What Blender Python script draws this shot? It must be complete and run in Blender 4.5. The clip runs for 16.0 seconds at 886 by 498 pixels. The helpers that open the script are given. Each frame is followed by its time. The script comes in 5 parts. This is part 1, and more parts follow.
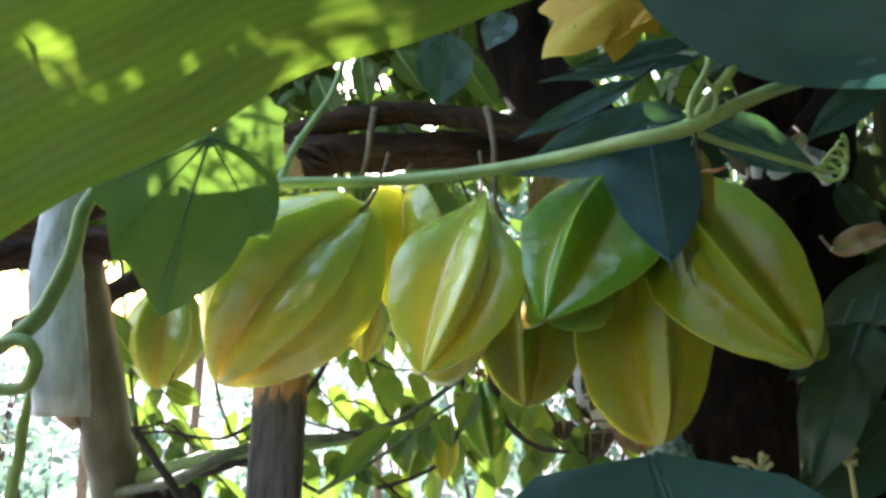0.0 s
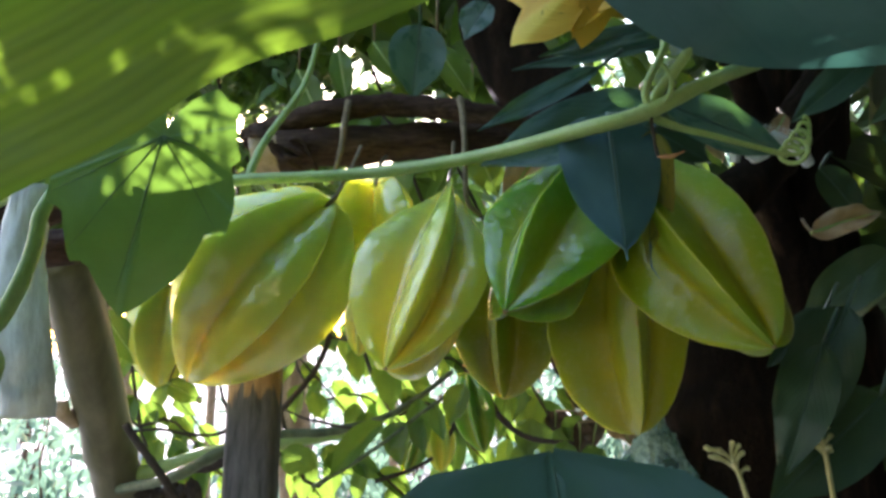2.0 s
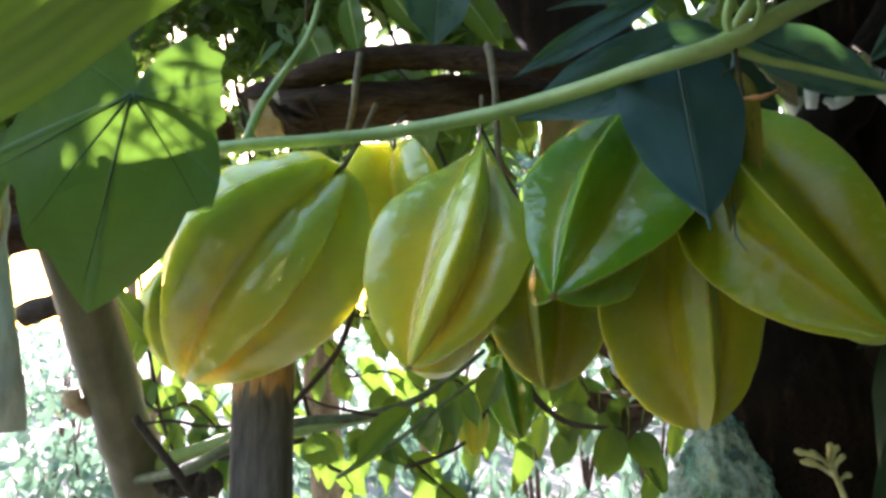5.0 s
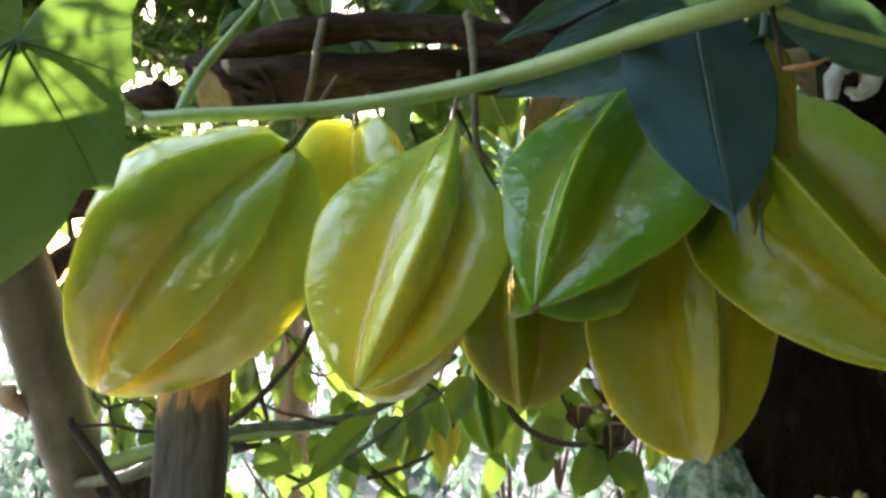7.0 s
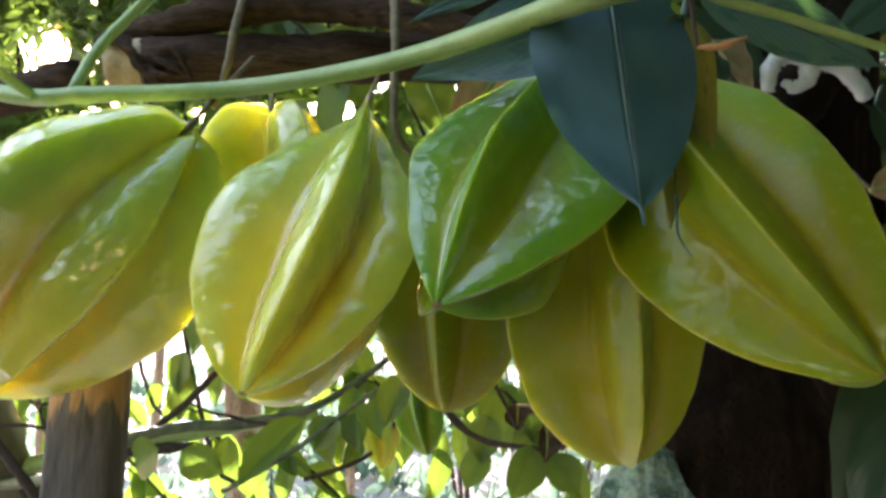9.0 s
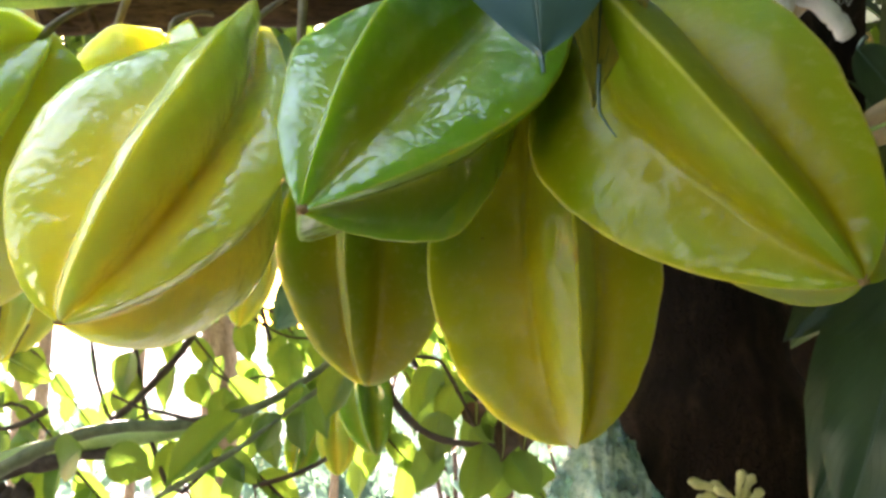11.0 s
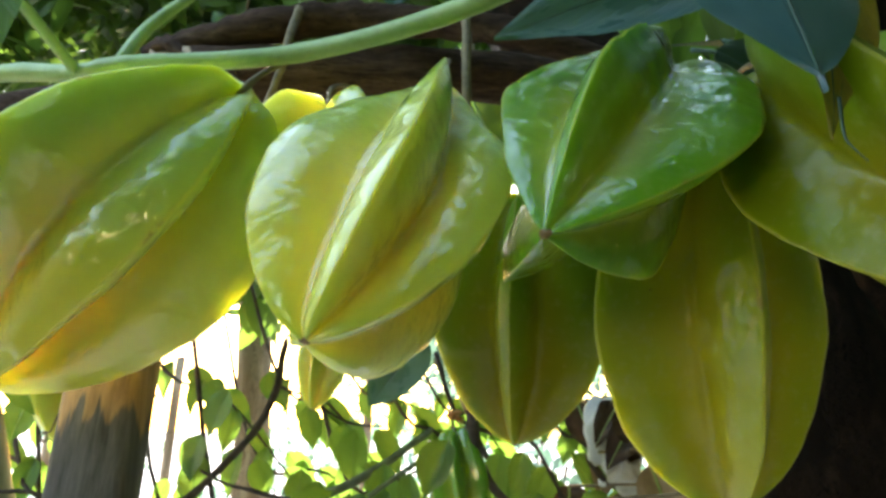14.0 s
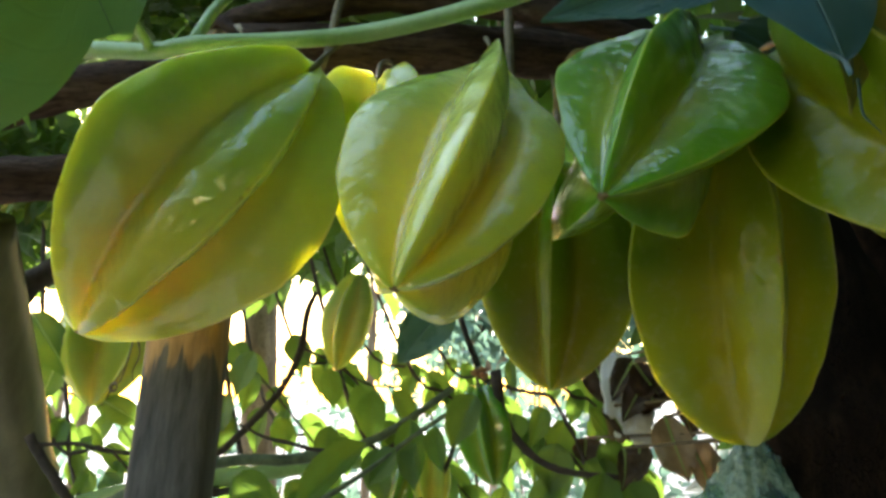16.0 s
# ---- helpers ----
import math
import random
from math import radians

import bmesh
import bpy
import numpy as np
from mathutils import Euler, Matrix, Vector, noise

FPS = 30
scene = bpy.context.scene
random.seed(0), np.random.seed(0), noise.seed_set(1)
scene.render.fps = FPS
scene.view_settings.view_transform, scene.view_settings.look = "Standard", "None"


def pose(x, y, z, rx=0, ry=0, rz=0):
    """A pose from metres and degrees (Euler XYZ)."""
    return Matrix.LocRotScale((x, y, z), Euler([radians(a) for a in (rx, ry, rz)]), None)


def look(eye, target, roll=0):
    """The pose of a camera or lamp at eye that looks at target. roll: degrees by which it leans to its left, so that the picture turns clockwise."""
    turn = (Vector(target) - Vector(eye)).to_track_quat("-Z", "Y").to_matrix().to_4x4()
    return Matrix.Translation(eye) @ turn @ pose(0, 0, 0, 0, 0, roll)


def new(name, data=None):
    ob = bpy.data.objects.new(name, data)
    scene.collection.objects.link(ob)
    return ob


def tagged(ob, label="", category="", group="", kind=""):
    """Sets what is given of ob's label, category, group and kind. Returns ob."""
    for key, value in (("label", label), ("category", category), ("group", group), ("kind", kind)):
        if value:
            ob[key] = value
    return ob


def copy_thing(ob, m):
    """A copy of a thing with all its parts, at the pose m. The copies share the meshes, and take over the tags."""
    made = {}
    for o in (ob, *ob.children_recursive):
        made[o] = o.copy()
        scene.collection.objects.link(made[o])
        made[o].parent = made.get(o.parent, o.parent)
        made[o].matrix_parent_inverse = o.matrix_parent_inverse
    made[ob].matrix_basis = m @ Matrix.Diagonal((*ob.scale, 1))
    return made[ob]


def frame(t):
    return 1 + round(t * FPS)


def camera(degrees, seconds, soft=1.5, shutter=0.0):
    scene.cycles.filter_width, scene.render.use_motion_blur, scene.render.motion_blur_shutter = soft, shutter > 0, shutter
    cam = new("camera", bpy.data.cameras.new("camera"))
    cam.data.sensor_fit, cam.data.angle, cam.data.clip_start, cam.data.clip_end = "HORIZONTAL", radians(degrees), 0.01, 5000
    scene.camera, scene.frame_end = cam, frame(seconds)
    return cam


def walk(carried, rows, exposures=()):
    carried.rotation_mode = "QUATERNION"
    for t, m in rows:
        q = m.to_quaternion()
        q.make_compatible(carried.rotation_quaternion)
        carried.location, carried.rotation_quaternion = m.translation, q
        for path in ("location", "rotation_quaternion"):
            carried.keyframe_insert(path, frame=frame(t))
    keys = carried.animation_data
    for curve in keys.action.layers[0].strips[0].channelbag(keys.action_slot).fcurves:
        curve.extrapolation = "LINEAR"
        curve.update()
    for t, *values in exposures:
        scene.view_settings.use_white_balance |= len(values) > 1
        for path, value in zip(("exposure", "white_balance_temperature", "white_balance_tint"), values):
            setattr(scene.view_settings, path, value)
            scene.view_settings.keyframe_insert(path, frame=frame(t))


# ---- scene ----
EXPOSURE = 2.9
cam = camera(58.5, 16.0, 3.1)
PATH = [
    (0, (0.014, -0.001, 1.405), (-0.052, 1.982, 1.66), 0.1),
    (0.5, (0.018, 0.001, 1.405), (-0.059, 1.984, 1.655), -0.2),
    (1, (0.025, 0.002, 1.405), (-0.045, 1.985, 1.651), -0.5),
    (1.5, (0.031, 0.0, 1.406), (-0.061, 1.984, 1.647), -0.9),
    (2, (0.036, 0.003, 1.406), (-0.071, 1.986, 1.638), -1.1),
    (2.5, (0.034, 0.003, 1.406), (-0.078, 1.985, 1.643), -1.1),
    (3, (0.032, 0.003, 1.405), (-0.081, 1.986, 1.641), -1.4),
    (3.5, (0.033, 0.01, 1.404), (-0.112, 1.991, 1.643), -1.4),
    (4, (0.029, 0.022, 1.409), (-0.155, 2.003, 1.617), -2.1),
    (4.2, (0.032, 0.028, 1.411), (-0.15, 2.011, 1.592), -2.6),
    (6.3, (0.028, 0.091, 1.415), (-0.103, 2.081, 1.556), -1.3),
    (6.5, (0.029, 0.093, 1.415), (-0.1, 2.083, 1.564), -0.9),
    (7, (0.032, 0.103, 1.418), (-0.089, 2.094, 1.557), -0.8),
    (7.5, (0.035, 0.11, 1.418), (-0.057, 2.103, 1.551), -0.4),
    (8, (0.038, 0.113, 1.419), (-0.026, 2.108, 1.549), -0.5),
    (8.5, (0.04, 0.115, 1.418), (-0.032, 2.111, 1.524), -0.4),
    (9, (0.047, 0.12, 1.418), (0.02, 2.115, 1.546), -0.4),
    (9.2, (0.05, 0.122, 1.419), (0.025, 2.119, 1.535), -0.4),
    (11.3, (0.074, 0.162, 1.394), (0.064, 2.149, 1.619), -0.1),
    (11.5, (0.076, 0.161, 1.395), (0.068, 2.145, 1.648), -0.9),
    (12, (0.076, 0.158, 1.393), (0.053, 2.13, 1.721), -1.1),
    (12.5, (0.071, 0.157, 1.39), (0.05, 2.129, 1.725), -1.3),
    (13, (0.054, 0.162, 1.382), (0.026, 2.117, 1.803), -0.2),
    (13.5, (0.04, 0.16, 1.377), (-0.013, 2.11, 1.819), 0.8),
    (14, (0.028, 0.157, 1.379), (-0.035, 2.103, 1.832), 1.0),
    (14.5, (0.016, 0.154, 1.376), (-0.056, 2.105, 1.811), 0.5),
    (15, (0.001, 0.152, 1.375), (-0.103, 2.103, 1.805), 0.7),
    (15.5, (0.003, 0.147, 1.378), (-0.086, 2.101, 1.793), 0.7),
    (16, (0.012, 0.133, 1.371), (-0.041, 2.096, 1.751), 0.9),
]
walk(cam, [(t, look(eye, target, roll)) for t, eye, target, roll in PATH],
     exposures=[(0.0, EXPOSURE + 0.18, 6100, 31), (4.0, EXPOSURE + 0.04, 6150, 27), (7.0, EXPOSURE + 0.19, 6600, 31), (9.2, EXPOSURE + 0.48, 6700, 33), (12.0, EXPOSURE + 1.14, 7400, 27), (14.0, EXPOSURE + 0.49, 6450, 17), (16.0, EXPOSURE - 0.06, 6400, 17)])

# ---- light ----
SUN_DIR = Vector((-0.428, 0.863, 0.264)).normalized()
world = bpy.data.worlds.new("world")
scene.world = world
world.use_nodes = True
wn = world.node_tree.nodes
sky = wn.new("ShaderNodeTexSky")
sky.sky_type = "NISHITA"
sky.sun_disc = False
sky.air_density, sky.dust_density, sky.ozone_density = 2.0, 1.0, 2.0
sky.sun_elevation = math.asin(SUN_DIR.z)
sky.sun_rotation = math.atan2(SUN_DIR.x, SUN_DIR.y)
world.node_tree.links.new(sky.outputs[0], wn["Background"].inputs[0])
wn["Background"].inputs[1].default_value = 0.15
sun = new("sun", bpy.data.lights.new("sun", "SUN"))
sun.data.energy, sun.data.angle, sun.data.color = 3.6, radians(0.5), (1.0, 0.96, 0.90)
sun.matrix_world = look(SUN_DIR * 20, (0, 0, 0))


# ---- materials ----
class Nodes:
    """A short way to wire a node material."""

    def __init__(self, name):
        self.mat = bpy.data.materials.new(name)
        self.mat.use_nodes = True
        self.tree = self.mat.node_tree
        self.bsdf = self.tree.nodes["Principled BSDF"]
        self.out = self.tree.nodes["Material Output"]

    def add(self, kind, **values):
        node = self.tree.nodes.new("ShaderNode" + kind)
        for key, value in values.items():
            if key == "operation":
                node.operation = value
            elif key == "blend":
                node.blend_type = value
            elif key == "data":
                node.data_type = value
            else:
                self.put(node.inputs[int(key[1:]) if key[0] == "i" and key[1:].isdigit() else key.replace("_", " ")], value)
        return node

    def put(self, socket, value):
        if isinstance(value, bpy.types.NodeSocket):
            self.tree.links.new(value, socket)
        else:
            socket.default_value = value

    def math(self, op, a, b=0.0, c=0.0):
        node = self.add("Math", operation=op)
        for socket, value in zip(node.inputs, (a, b, c)):
            self.put(socket, value)
        return node.outputs[0]

    def mix(self, fac, a, b, blend="MIX"):
        node = self.add("Mix", data="RGBA", blend=blend)
        self.put(node.inputs[0], fac)
        self.put(node.inputs[6], a if isinstance(a, bpy.types.NodeSocket) else (*a, 1))
        self.put(node.inputs[7], b if isinstance(b, bpy.types.NodeSocket) else (*b, 1))
        return node.outputs[2]

    def noise(self, scale, coords=None, detail=4.0, rough=0.55):
        node = self.add("TexNoise", Scale=scale, Detail=detail, Roughness=rough)
        if coords is not None:
            self.put(node.inputs["Vector"], coords)
        return node.outputs["Fac"]

    def ramp(self, fac, *stops):
        node = self.add("ValToRGB", Fac=fac)
        bar = node.color_ramp.elements
        while len(bar) < len(stops):
            bar.new(0.5)
        for stop, (at, colour) in zip(bar, stops):
            stop.position, stop.color = at, (*colour, 1)
        return node.outputs[0]

    def smooth(self, value, low, high):
        node = self.add("MapRange")
        node.interpolation_type = "SMOOTHSTEP"
        for socket, v in zip(node.inputs, (value, low, high, 0.0, 1.0)):
            self.put(socket, v)
        return node.outputs[0]

    def stretched(self, sx, sy, sz, kind="Object"):
        tex = self.add("TexCoord")
        node = self.add("Mapping", Vector=tex.outputs[kind])
        node.inputs["Scale"].default_value = (sx, sy, sz)
        return node.outputs[0]

    def uv(self):
        tex = self.add("TexCoord")
        sep = self.add("SeparateXYZ", Vector=tex.outputs["UV"])
        return sep.outputs[0], sep.outputs[1]

    def bump(self, height, strength=0.4, distance=0.002):
        node = self.add("Bump", Height=height, Strength=strength, Distance=distance)
        return node.outputs[0]

    def done(self, colour, rough=0.5, normal=None, **more):
        self.put(self.bsdf.inputs["Base Color"], colour if isinstance(colour, bpy.types.NodeSocket) else (*colour, 1))
        self.put(self.bsdf.inputs["Roughness"], rough)
        if normal is not None:
            self.put(self.bsdf.inputs["Normal"], normal)
        for key, value in more.items():
            self.put(self.bsdf.inputs[key.replace("_", " ")], value)
        return self.mat


def fruit_material(name, green, yellow, ripe, soft=0.55, deep=0.013, wax=1.0, rough=0.30, ripples=0.75):
    """Waxy star fruit skin: green towards the rib edges and the stem, yellow in the faces, faint specks."""
    n = Nodes(name)
    u, v = n.uv()
    obj = n.add("TexCoord").outputs["Object"]
    big = n.noise(24.0, obj, 2.0)
    fine = n.noise(330.0, obj, 3.0)
    ripeness = n.math("ADD", n.math("MULTIPLY", big, 0.9), ripe - 0.50)
    ripeness = n.math("ADD", ripeness, n.math("MULTIPLY", n.smooth(v, 0.05, 0.8), 0.30))
    ripeness = n.math("ADD", ripeness, n.math("MULTIPLY", n.smooth(u, 0.2, 0.95), 0.42))
    ripeness = n.math("SUBTRACT", ripeness, n.math("MULTIPLY", n.smooth(v, 0.90, 1.0), 0.25))
    skin = n.mix(n.smooth(ripeness, 0.15, 1.0), green, yellow)
    warm = n.math("MULTIPLY", n.smooth(u, 0.7, 1.0), n.smooth(ripeness, 0.5, 0.9))
    skin = n.mix(n.math("MULTIPLY", warm, 0.08), skin, (0.58, 0.40, 0.03))
    skin = n.mix(n.math("MULTIPLY", n.smooth(fine, 0.5, 0.75), 0.07), skin, (0.75, 0.72, 0.35))
    skin = n.mix(n.math("MULTIPLY", n.smooth(u, 0.05, 0.0), 0.22), skin, (0.72, 0.66, 0.22))
    worn = n.math("MULTIPLY", n.smooth(u, 0.09, 0.0), n.smooth(n.noise(120.0, obj), 0.60, 0.72))
    skin = n.mix(n.math("MULTIPLY", worn, 0.7), skin, (0.30, 0.18, 0.05))
    cell = n.add("TexVoronoi", Vector=obj, Scale=110.0)
    speck = n.math("MULTIPLY", n.smooth(cell.outputs["Distance"], 0.045, 0.02), n.smooth(n.noise(30.0, obj), 0.58, 0.62))
    skin = n.mix(n.math("MULTIPLY", speck, 0.8), skin, (0.08, 0.06, 0.02))
    dimple = n.math("ADD", n.noise(60.0, obj, 1.0), n.math("MULTIPLY", n.noise(170.0, obj, 2.0), 0.40))
    wrinkle = n.noise(1.0, n.stretched(1.8, 17, 1, "UV"), 2.0)
    ripple = n.math("ADD", dimple, n.math("MULTIPLY", wrinkle, 0.22))
    bloom = n.math("MULTIPLY", n.smooth(u, 0.01, 0.16), n.smooth(n.noise(70.0, obj, 3.0), 0.28, 0.55))
    coat = n.math("MULTIPLY", n.math("ADD", n.math("MULTIPLY", bloom, 0.6), 0.4), wax)
    n.bsdf.subsurface_method = "RANDOM_WALK"
    return n.done(skin, n.math("ADD", n.math("MULTIPLY", fine, 0.12), rough), n.bump(dimple, 0.15, 0.002),
                  Subsurface_Weight=soft, Subsurface_Radius=(1.0, 0.85, 0.12), Subsurface_Scale=deep,
                  Coat_Weight=coat, Coat_Roughness=0.08 + 0.07 * (1 - wax), Coat_IOR=1.85, IOR=1.33, Specular_IOR_Level=0.2 + 0.3 * wax, Coat_Normal=n.bump(ripple, ripples, 0.0042))


def leaf_material(name, dark, light, through_light, rough=0.42, veins=11.0, amount=0.42, spots=0.0, palmate=False, parallel=False, gloss=0.5):
    """A living leaf: two greens, a paler midrib and side veins, light that comes through the blade."""
    n = Nodes(name)
    u, v = n.uv()
    obj = n.add("TexCoord").outputs["Object"]
    across = n.math("ABSOLUTE", n.math("SUBTRACT", u, 0.5))
    if palmate:
        turn = n.math("ABSOLUTE", n.math("SUBTRACT", n.math("FRACT", n.math("ADD", n.math("MULTIPLY", u, 6.4), 0.3)), 0.5))
        rib = n.smooth(n.math("MULTIPLY", turn, n.math("ADD", v, 0.1)), 0.035, 0.008)
        wave = n.math("FRACT", n.math("ADD", n.math("MULTIPLY", v, veins), n.math("MULTIPLY", turn, -5.0)))
    elif parallel:
        rib = n.smooth(across, 0.03, 0.01)
        wave = n.math("FRACT", n.math("ADD", n.math("MULTIPLY", across, veins), n.math("MULTIPLY", v, 0.8)))
    else:
        rib = n.smooth(across, 0.035, 0.012)
        wave = n.math("FRACT", n.math("SUBTRACT", n.math("MULTIPLY", v, veins), n.math("MULTIPLY", across, veins * 0.9)))
    line = n.smooth(n.math("ABSOLUTE", n.math("SUBTRACT", wave, 0.5)), 0.45 if parallel else 0.12, 0.0)
    line = n.math("MULTIPLY", line, 0.25 if palmate else 0.6)
    tone = n.noise(3.0, n.stretched(1, 1, 1, "UV"), 5.0)
    colour = n.mix(n.smooth(tone, 0.3, 0.7), dark, light)
    colour = n.mix(n.math("MULTIPLY", line, 0.4 if parallel else 0.25), colour, light)
    colour = n.mix(n.math("MULTIPLY", rib, 0.55), colour, tuple(min(1, 1.6 * c + 0.03) for c in light))
    chance = n.add("ObjectInfo").outputs["Random"]
    island = n.add("NewGeometry").outputs["Random Per Island"]
    either = n.math("FRACT", n.math("ADD", chance, island))
    shift = n.add("HueSaturation", Hue=n.math("ADD", n.math("MULTIPLY", either, 0.04), 0.48), Saturation=1.0,
                  Value=n.math("ADD", n.math("MULTIPLY", either, 0.5), 0.75), Color=colour)
    colour = shift.outputs[0]
    if spots:
        blot = n.smooth(n.noise(9.0, n.stretched(1, 1, 1, "UV"), 4.0), 0.66 - spots, 0.7 - spots)
        colour = n.mix(blot, colour, (0.10, 0.11, 0.02))
    height = n.math("SUBTRACT", n.math("MULTIPLY", n.noise(30.0, obj), 0.5), n.math("ADD", n.math("MULTIPLY", line, 0.5), rib))
    normal = n.bump(height, 0.35, 0.0012)
    n.done(colour, n.math("ADD", n.math("MULTIPLY", tone, 0.15), rough - 0.07), normal, Specular_IOR_Level=gloss)
    glow = n.add("BsdfTranslucent", Normal=normal)
    inner = n.mix(n.math("MAXIMUM", n.math("MULTIPLY", line, 0.5 if parallel else 0.35), n.math("MULTIPLY", rib, 0.6)), through_light, tuple(0.35 * c for c in through_light))
    n.put(glow.inputs["Color"], inner)
    both = n.add("MixShader", Fac=amount)
    n.put(both.inputs[1], n.bsdf.outputs[0])
    n.put(both.inputs[2], glow.outputs[0])
    n.put(n.out.inputs[0], both.outputs[0])
    return n.mat


def bark_material(name, dark, mid, pale, scale=60.0, stretch=(1, 1, 0.25), depth=0.004):
    n = Nodes(name)
    where = n.stretched(*stretch)
    ridges = n.noise(scale, where, 6.0, 0.65)
    warp = n.add("VectorMath", i0=where, i1=n.add("TexNoise", Vector=where, Scale=scale * 0.6).outputs["Color"])
    warp.operation = "MULTIPLY_ADD"
    warp.inputs[1].default_value = (1, 1, 1)
    n.put(warp.inputs[2], n.add("VectorMath", i0=n.add("TexNoise", Vector=where, Scale=scale * 0.5).outputs["Color"], i1=(0.03, 0.03, 0.03)).outputs[0])
    crack = n.add("TexVoronoi", Vector=warp.outputs[0], Scale=scale * 0.9)
    crack.feature = "DISTANCE_TO_EDGE"
    tone = n.noise(scale * 0.25, None, 4.0)
    colour = n.ramp(ridges, (0.32, dark), (0.55, mid), (0.75, pale))
    colour = n.mix(n.smooth(tone, 0.4, 0.75), colour, dark)
    colour = n.mix(n.smooth(crack.outputs["Distance"], 0.05, 0.0), colour, tuple(0.6 * c for c in dark))
    height = n.math("ADD", ridges, n.math("MULTIPLY", n.smooth(crack.outputs["Distance"], 0.0, 0.12), 0.5))
    return n.done(colour, 0.85, n.bump(height, 0.9, depth), Specular_IOR_Level=0.12)


def grain_material(name, dark, pale, scale=220.0, rough=0.8, raw=None, relief=0.7):
    """Weathered timber with grain along local z; raw: a fresher brown near the broken upper end."""
    n = Nodes(name)
    fibre = n.noise(scale, n.stretched(1, 1, 0.03), 6.0, 0.7)
    patch = n.noise(28.0, n.stretched(1, 1, 0.5), 3.0)
    colour = n.ramp(n.math("ADD", n.math("MULTIPLY", fibre, 0.7), n.math("MULTIPLY", patch, 0.3)), (0.33, dark), (0.68, pale))
    if raw:
        z = n.add("SeparateXYZ", Vector=n.add("TexCoord").outputs["Object"]).outputs[2]
        torn = n.math("ADD", z, n.math("MULTIPLY", n.noise(170.0, n.stretched(1, 1, 0.05), 3.0), 0.045))
        fresh = n.ramp(fibre, (0.35, tuple(0.4 * c for c in raw)), (0.62, raw))
        colour = n.mix(n.smooth(torn, 1.403, 1.407), colour, fresh)
    return n.done(colour, rough, n.bump(fibre, relief, 0.0016))


def plain_material(name, dark, pale, rough=0.6, scale=40.0, bumpy=0.3, amount=0.0, **more):
    n = Nodes(name)
    where = n.add("TexCoord").outputs["Object"]
    tone = n.noise(scale, where, 5.0, 0.6)
    fine = n.noise(scale * 7, where, 3.0)
    colour = n.ramp(n.math("ADD", n.math("MULTIPLY", tone, 0.75), n.math("MULTIPLY", fine, 0.25)), (0.35, dark), (0.65, pale))
    normal = n.bump(n.math("ADD", tone, n.math("MULTIPLY", fine, 0.4)), bumpy, 0.002)
    n.done(colour, rough, normal, **more)
    if amount:
        glow = n.add("BsdfTranslucent", Color=(*pale, 1))
        both = n.add("MixShader", Fac=amount)
        n.put(both.inputs[1], n.bsdf.outputs[0])
        n.put(both.inputs[2], glow.outputs[0])
        n.put(n.out.inputs[0], both.outputs[0])
    return n.mat


skin_mixed = fruit_material("skin_mixed", (0.40, 0.56, 0.065), (0.83, 0.72, 0.075), 0.29, 0.65, 0.015, 1.0)
skin_pale = fruit_material("skin_pale", (0.45, 0.60, 0.08), (0.87, 0.77, 0.10), 0.26, 0.7, 0.016, 1.0)
# The green and olive skins are also darkened for the cluster's shaded side.
skin_green = fruit_material("skin_green", (0.095, 0.28, 0.009), (0.29, 0.36, 0.016), 0.10, ripples=0.45)
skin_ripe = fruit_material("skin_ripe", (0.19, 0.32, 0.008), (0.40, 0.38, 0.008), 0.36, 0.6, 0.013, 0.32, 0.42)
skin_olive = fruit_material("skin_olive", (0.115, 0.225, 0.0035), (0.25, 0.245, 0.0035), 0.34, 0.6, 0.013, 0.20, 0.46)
# Sunlit glow put into a skin: bright yellow with full, deep scattering.
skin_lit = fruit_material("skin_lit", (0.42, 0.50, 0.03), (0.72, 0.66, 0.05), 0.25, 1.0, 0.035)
m_stalk = plain_material("stalk", (0.10, 0.075, 0.04), (0.22, 0.17, 0.09), 0.7, 200.0)
m_scar = plain_material("scar", (0.10, 0.06, 0.02), (0.28, 0.2, 0.08), 0.8, 300.0, 0.6)
m_vine = plain_material("vine_green", (0.22, 0.35, 0.10), (0.36, 0.50, 0.19), 0.45, 60.0, 0.25, 0.0, Subsurface_Weight=0.15, Subsurface_Radius=(0.6, 1, 0.2), Subsurface_Scale=0.003)
m_rib = plain_material("dark_rib", (0.025, 0.07, 0.05), (0.045, 0.10, 0.075), 0.5, 90.0)
m_vein = plain_material("leaf_vein", (0.04, 0.11, 0.035), (0.06, 0.15, 0.05), 0.5, 90.0)
m_blade = leaf_material("blade_green", (0.035, 0.08, 0.022), (0.06, 0.115, 0.03), (0.27, 0.46, 0.03), 0.46, 80.0, 0.30, parallel=True, gloss=0.22)
m_lobed = leaf_material("lobed_leaf_green", (0.03, 0.10, 0.035), (0.055, 0.155, 0.055), (0.24, 0.46, 0.05), 0.36, 7.0, 0.24, palmate=True)
m_glossy = leaf_material("blue_green_leaf", (0.042, 0.105, 0.115), (0.07, 0.15, 0.16), (0.10, 0.26, 0.06), 0.28, 13.0, 0.22)
m_big = leaf_material("broad_teal_leaf", (0.035, 0.11, 0.12), (0.08, 0.19, 0.20), (0.05, 0.17, 0.12), 0.45, 6.0, 0.22)
m_blue = leaf_material("bluish_leaf", (0.024, 0.075, 0.088), (0.040, 0.105, 0.118), (0.06, 0.18, 0.08), 0.30, 0.0, 0.15)
m_leaf = leaf_material("orchard_leaf", (0.035, 0.09, 0.018), (0.06, 0.13, 0.035), (0.23, 0.40, 0.045), 0.38, 12.0, 0.38)
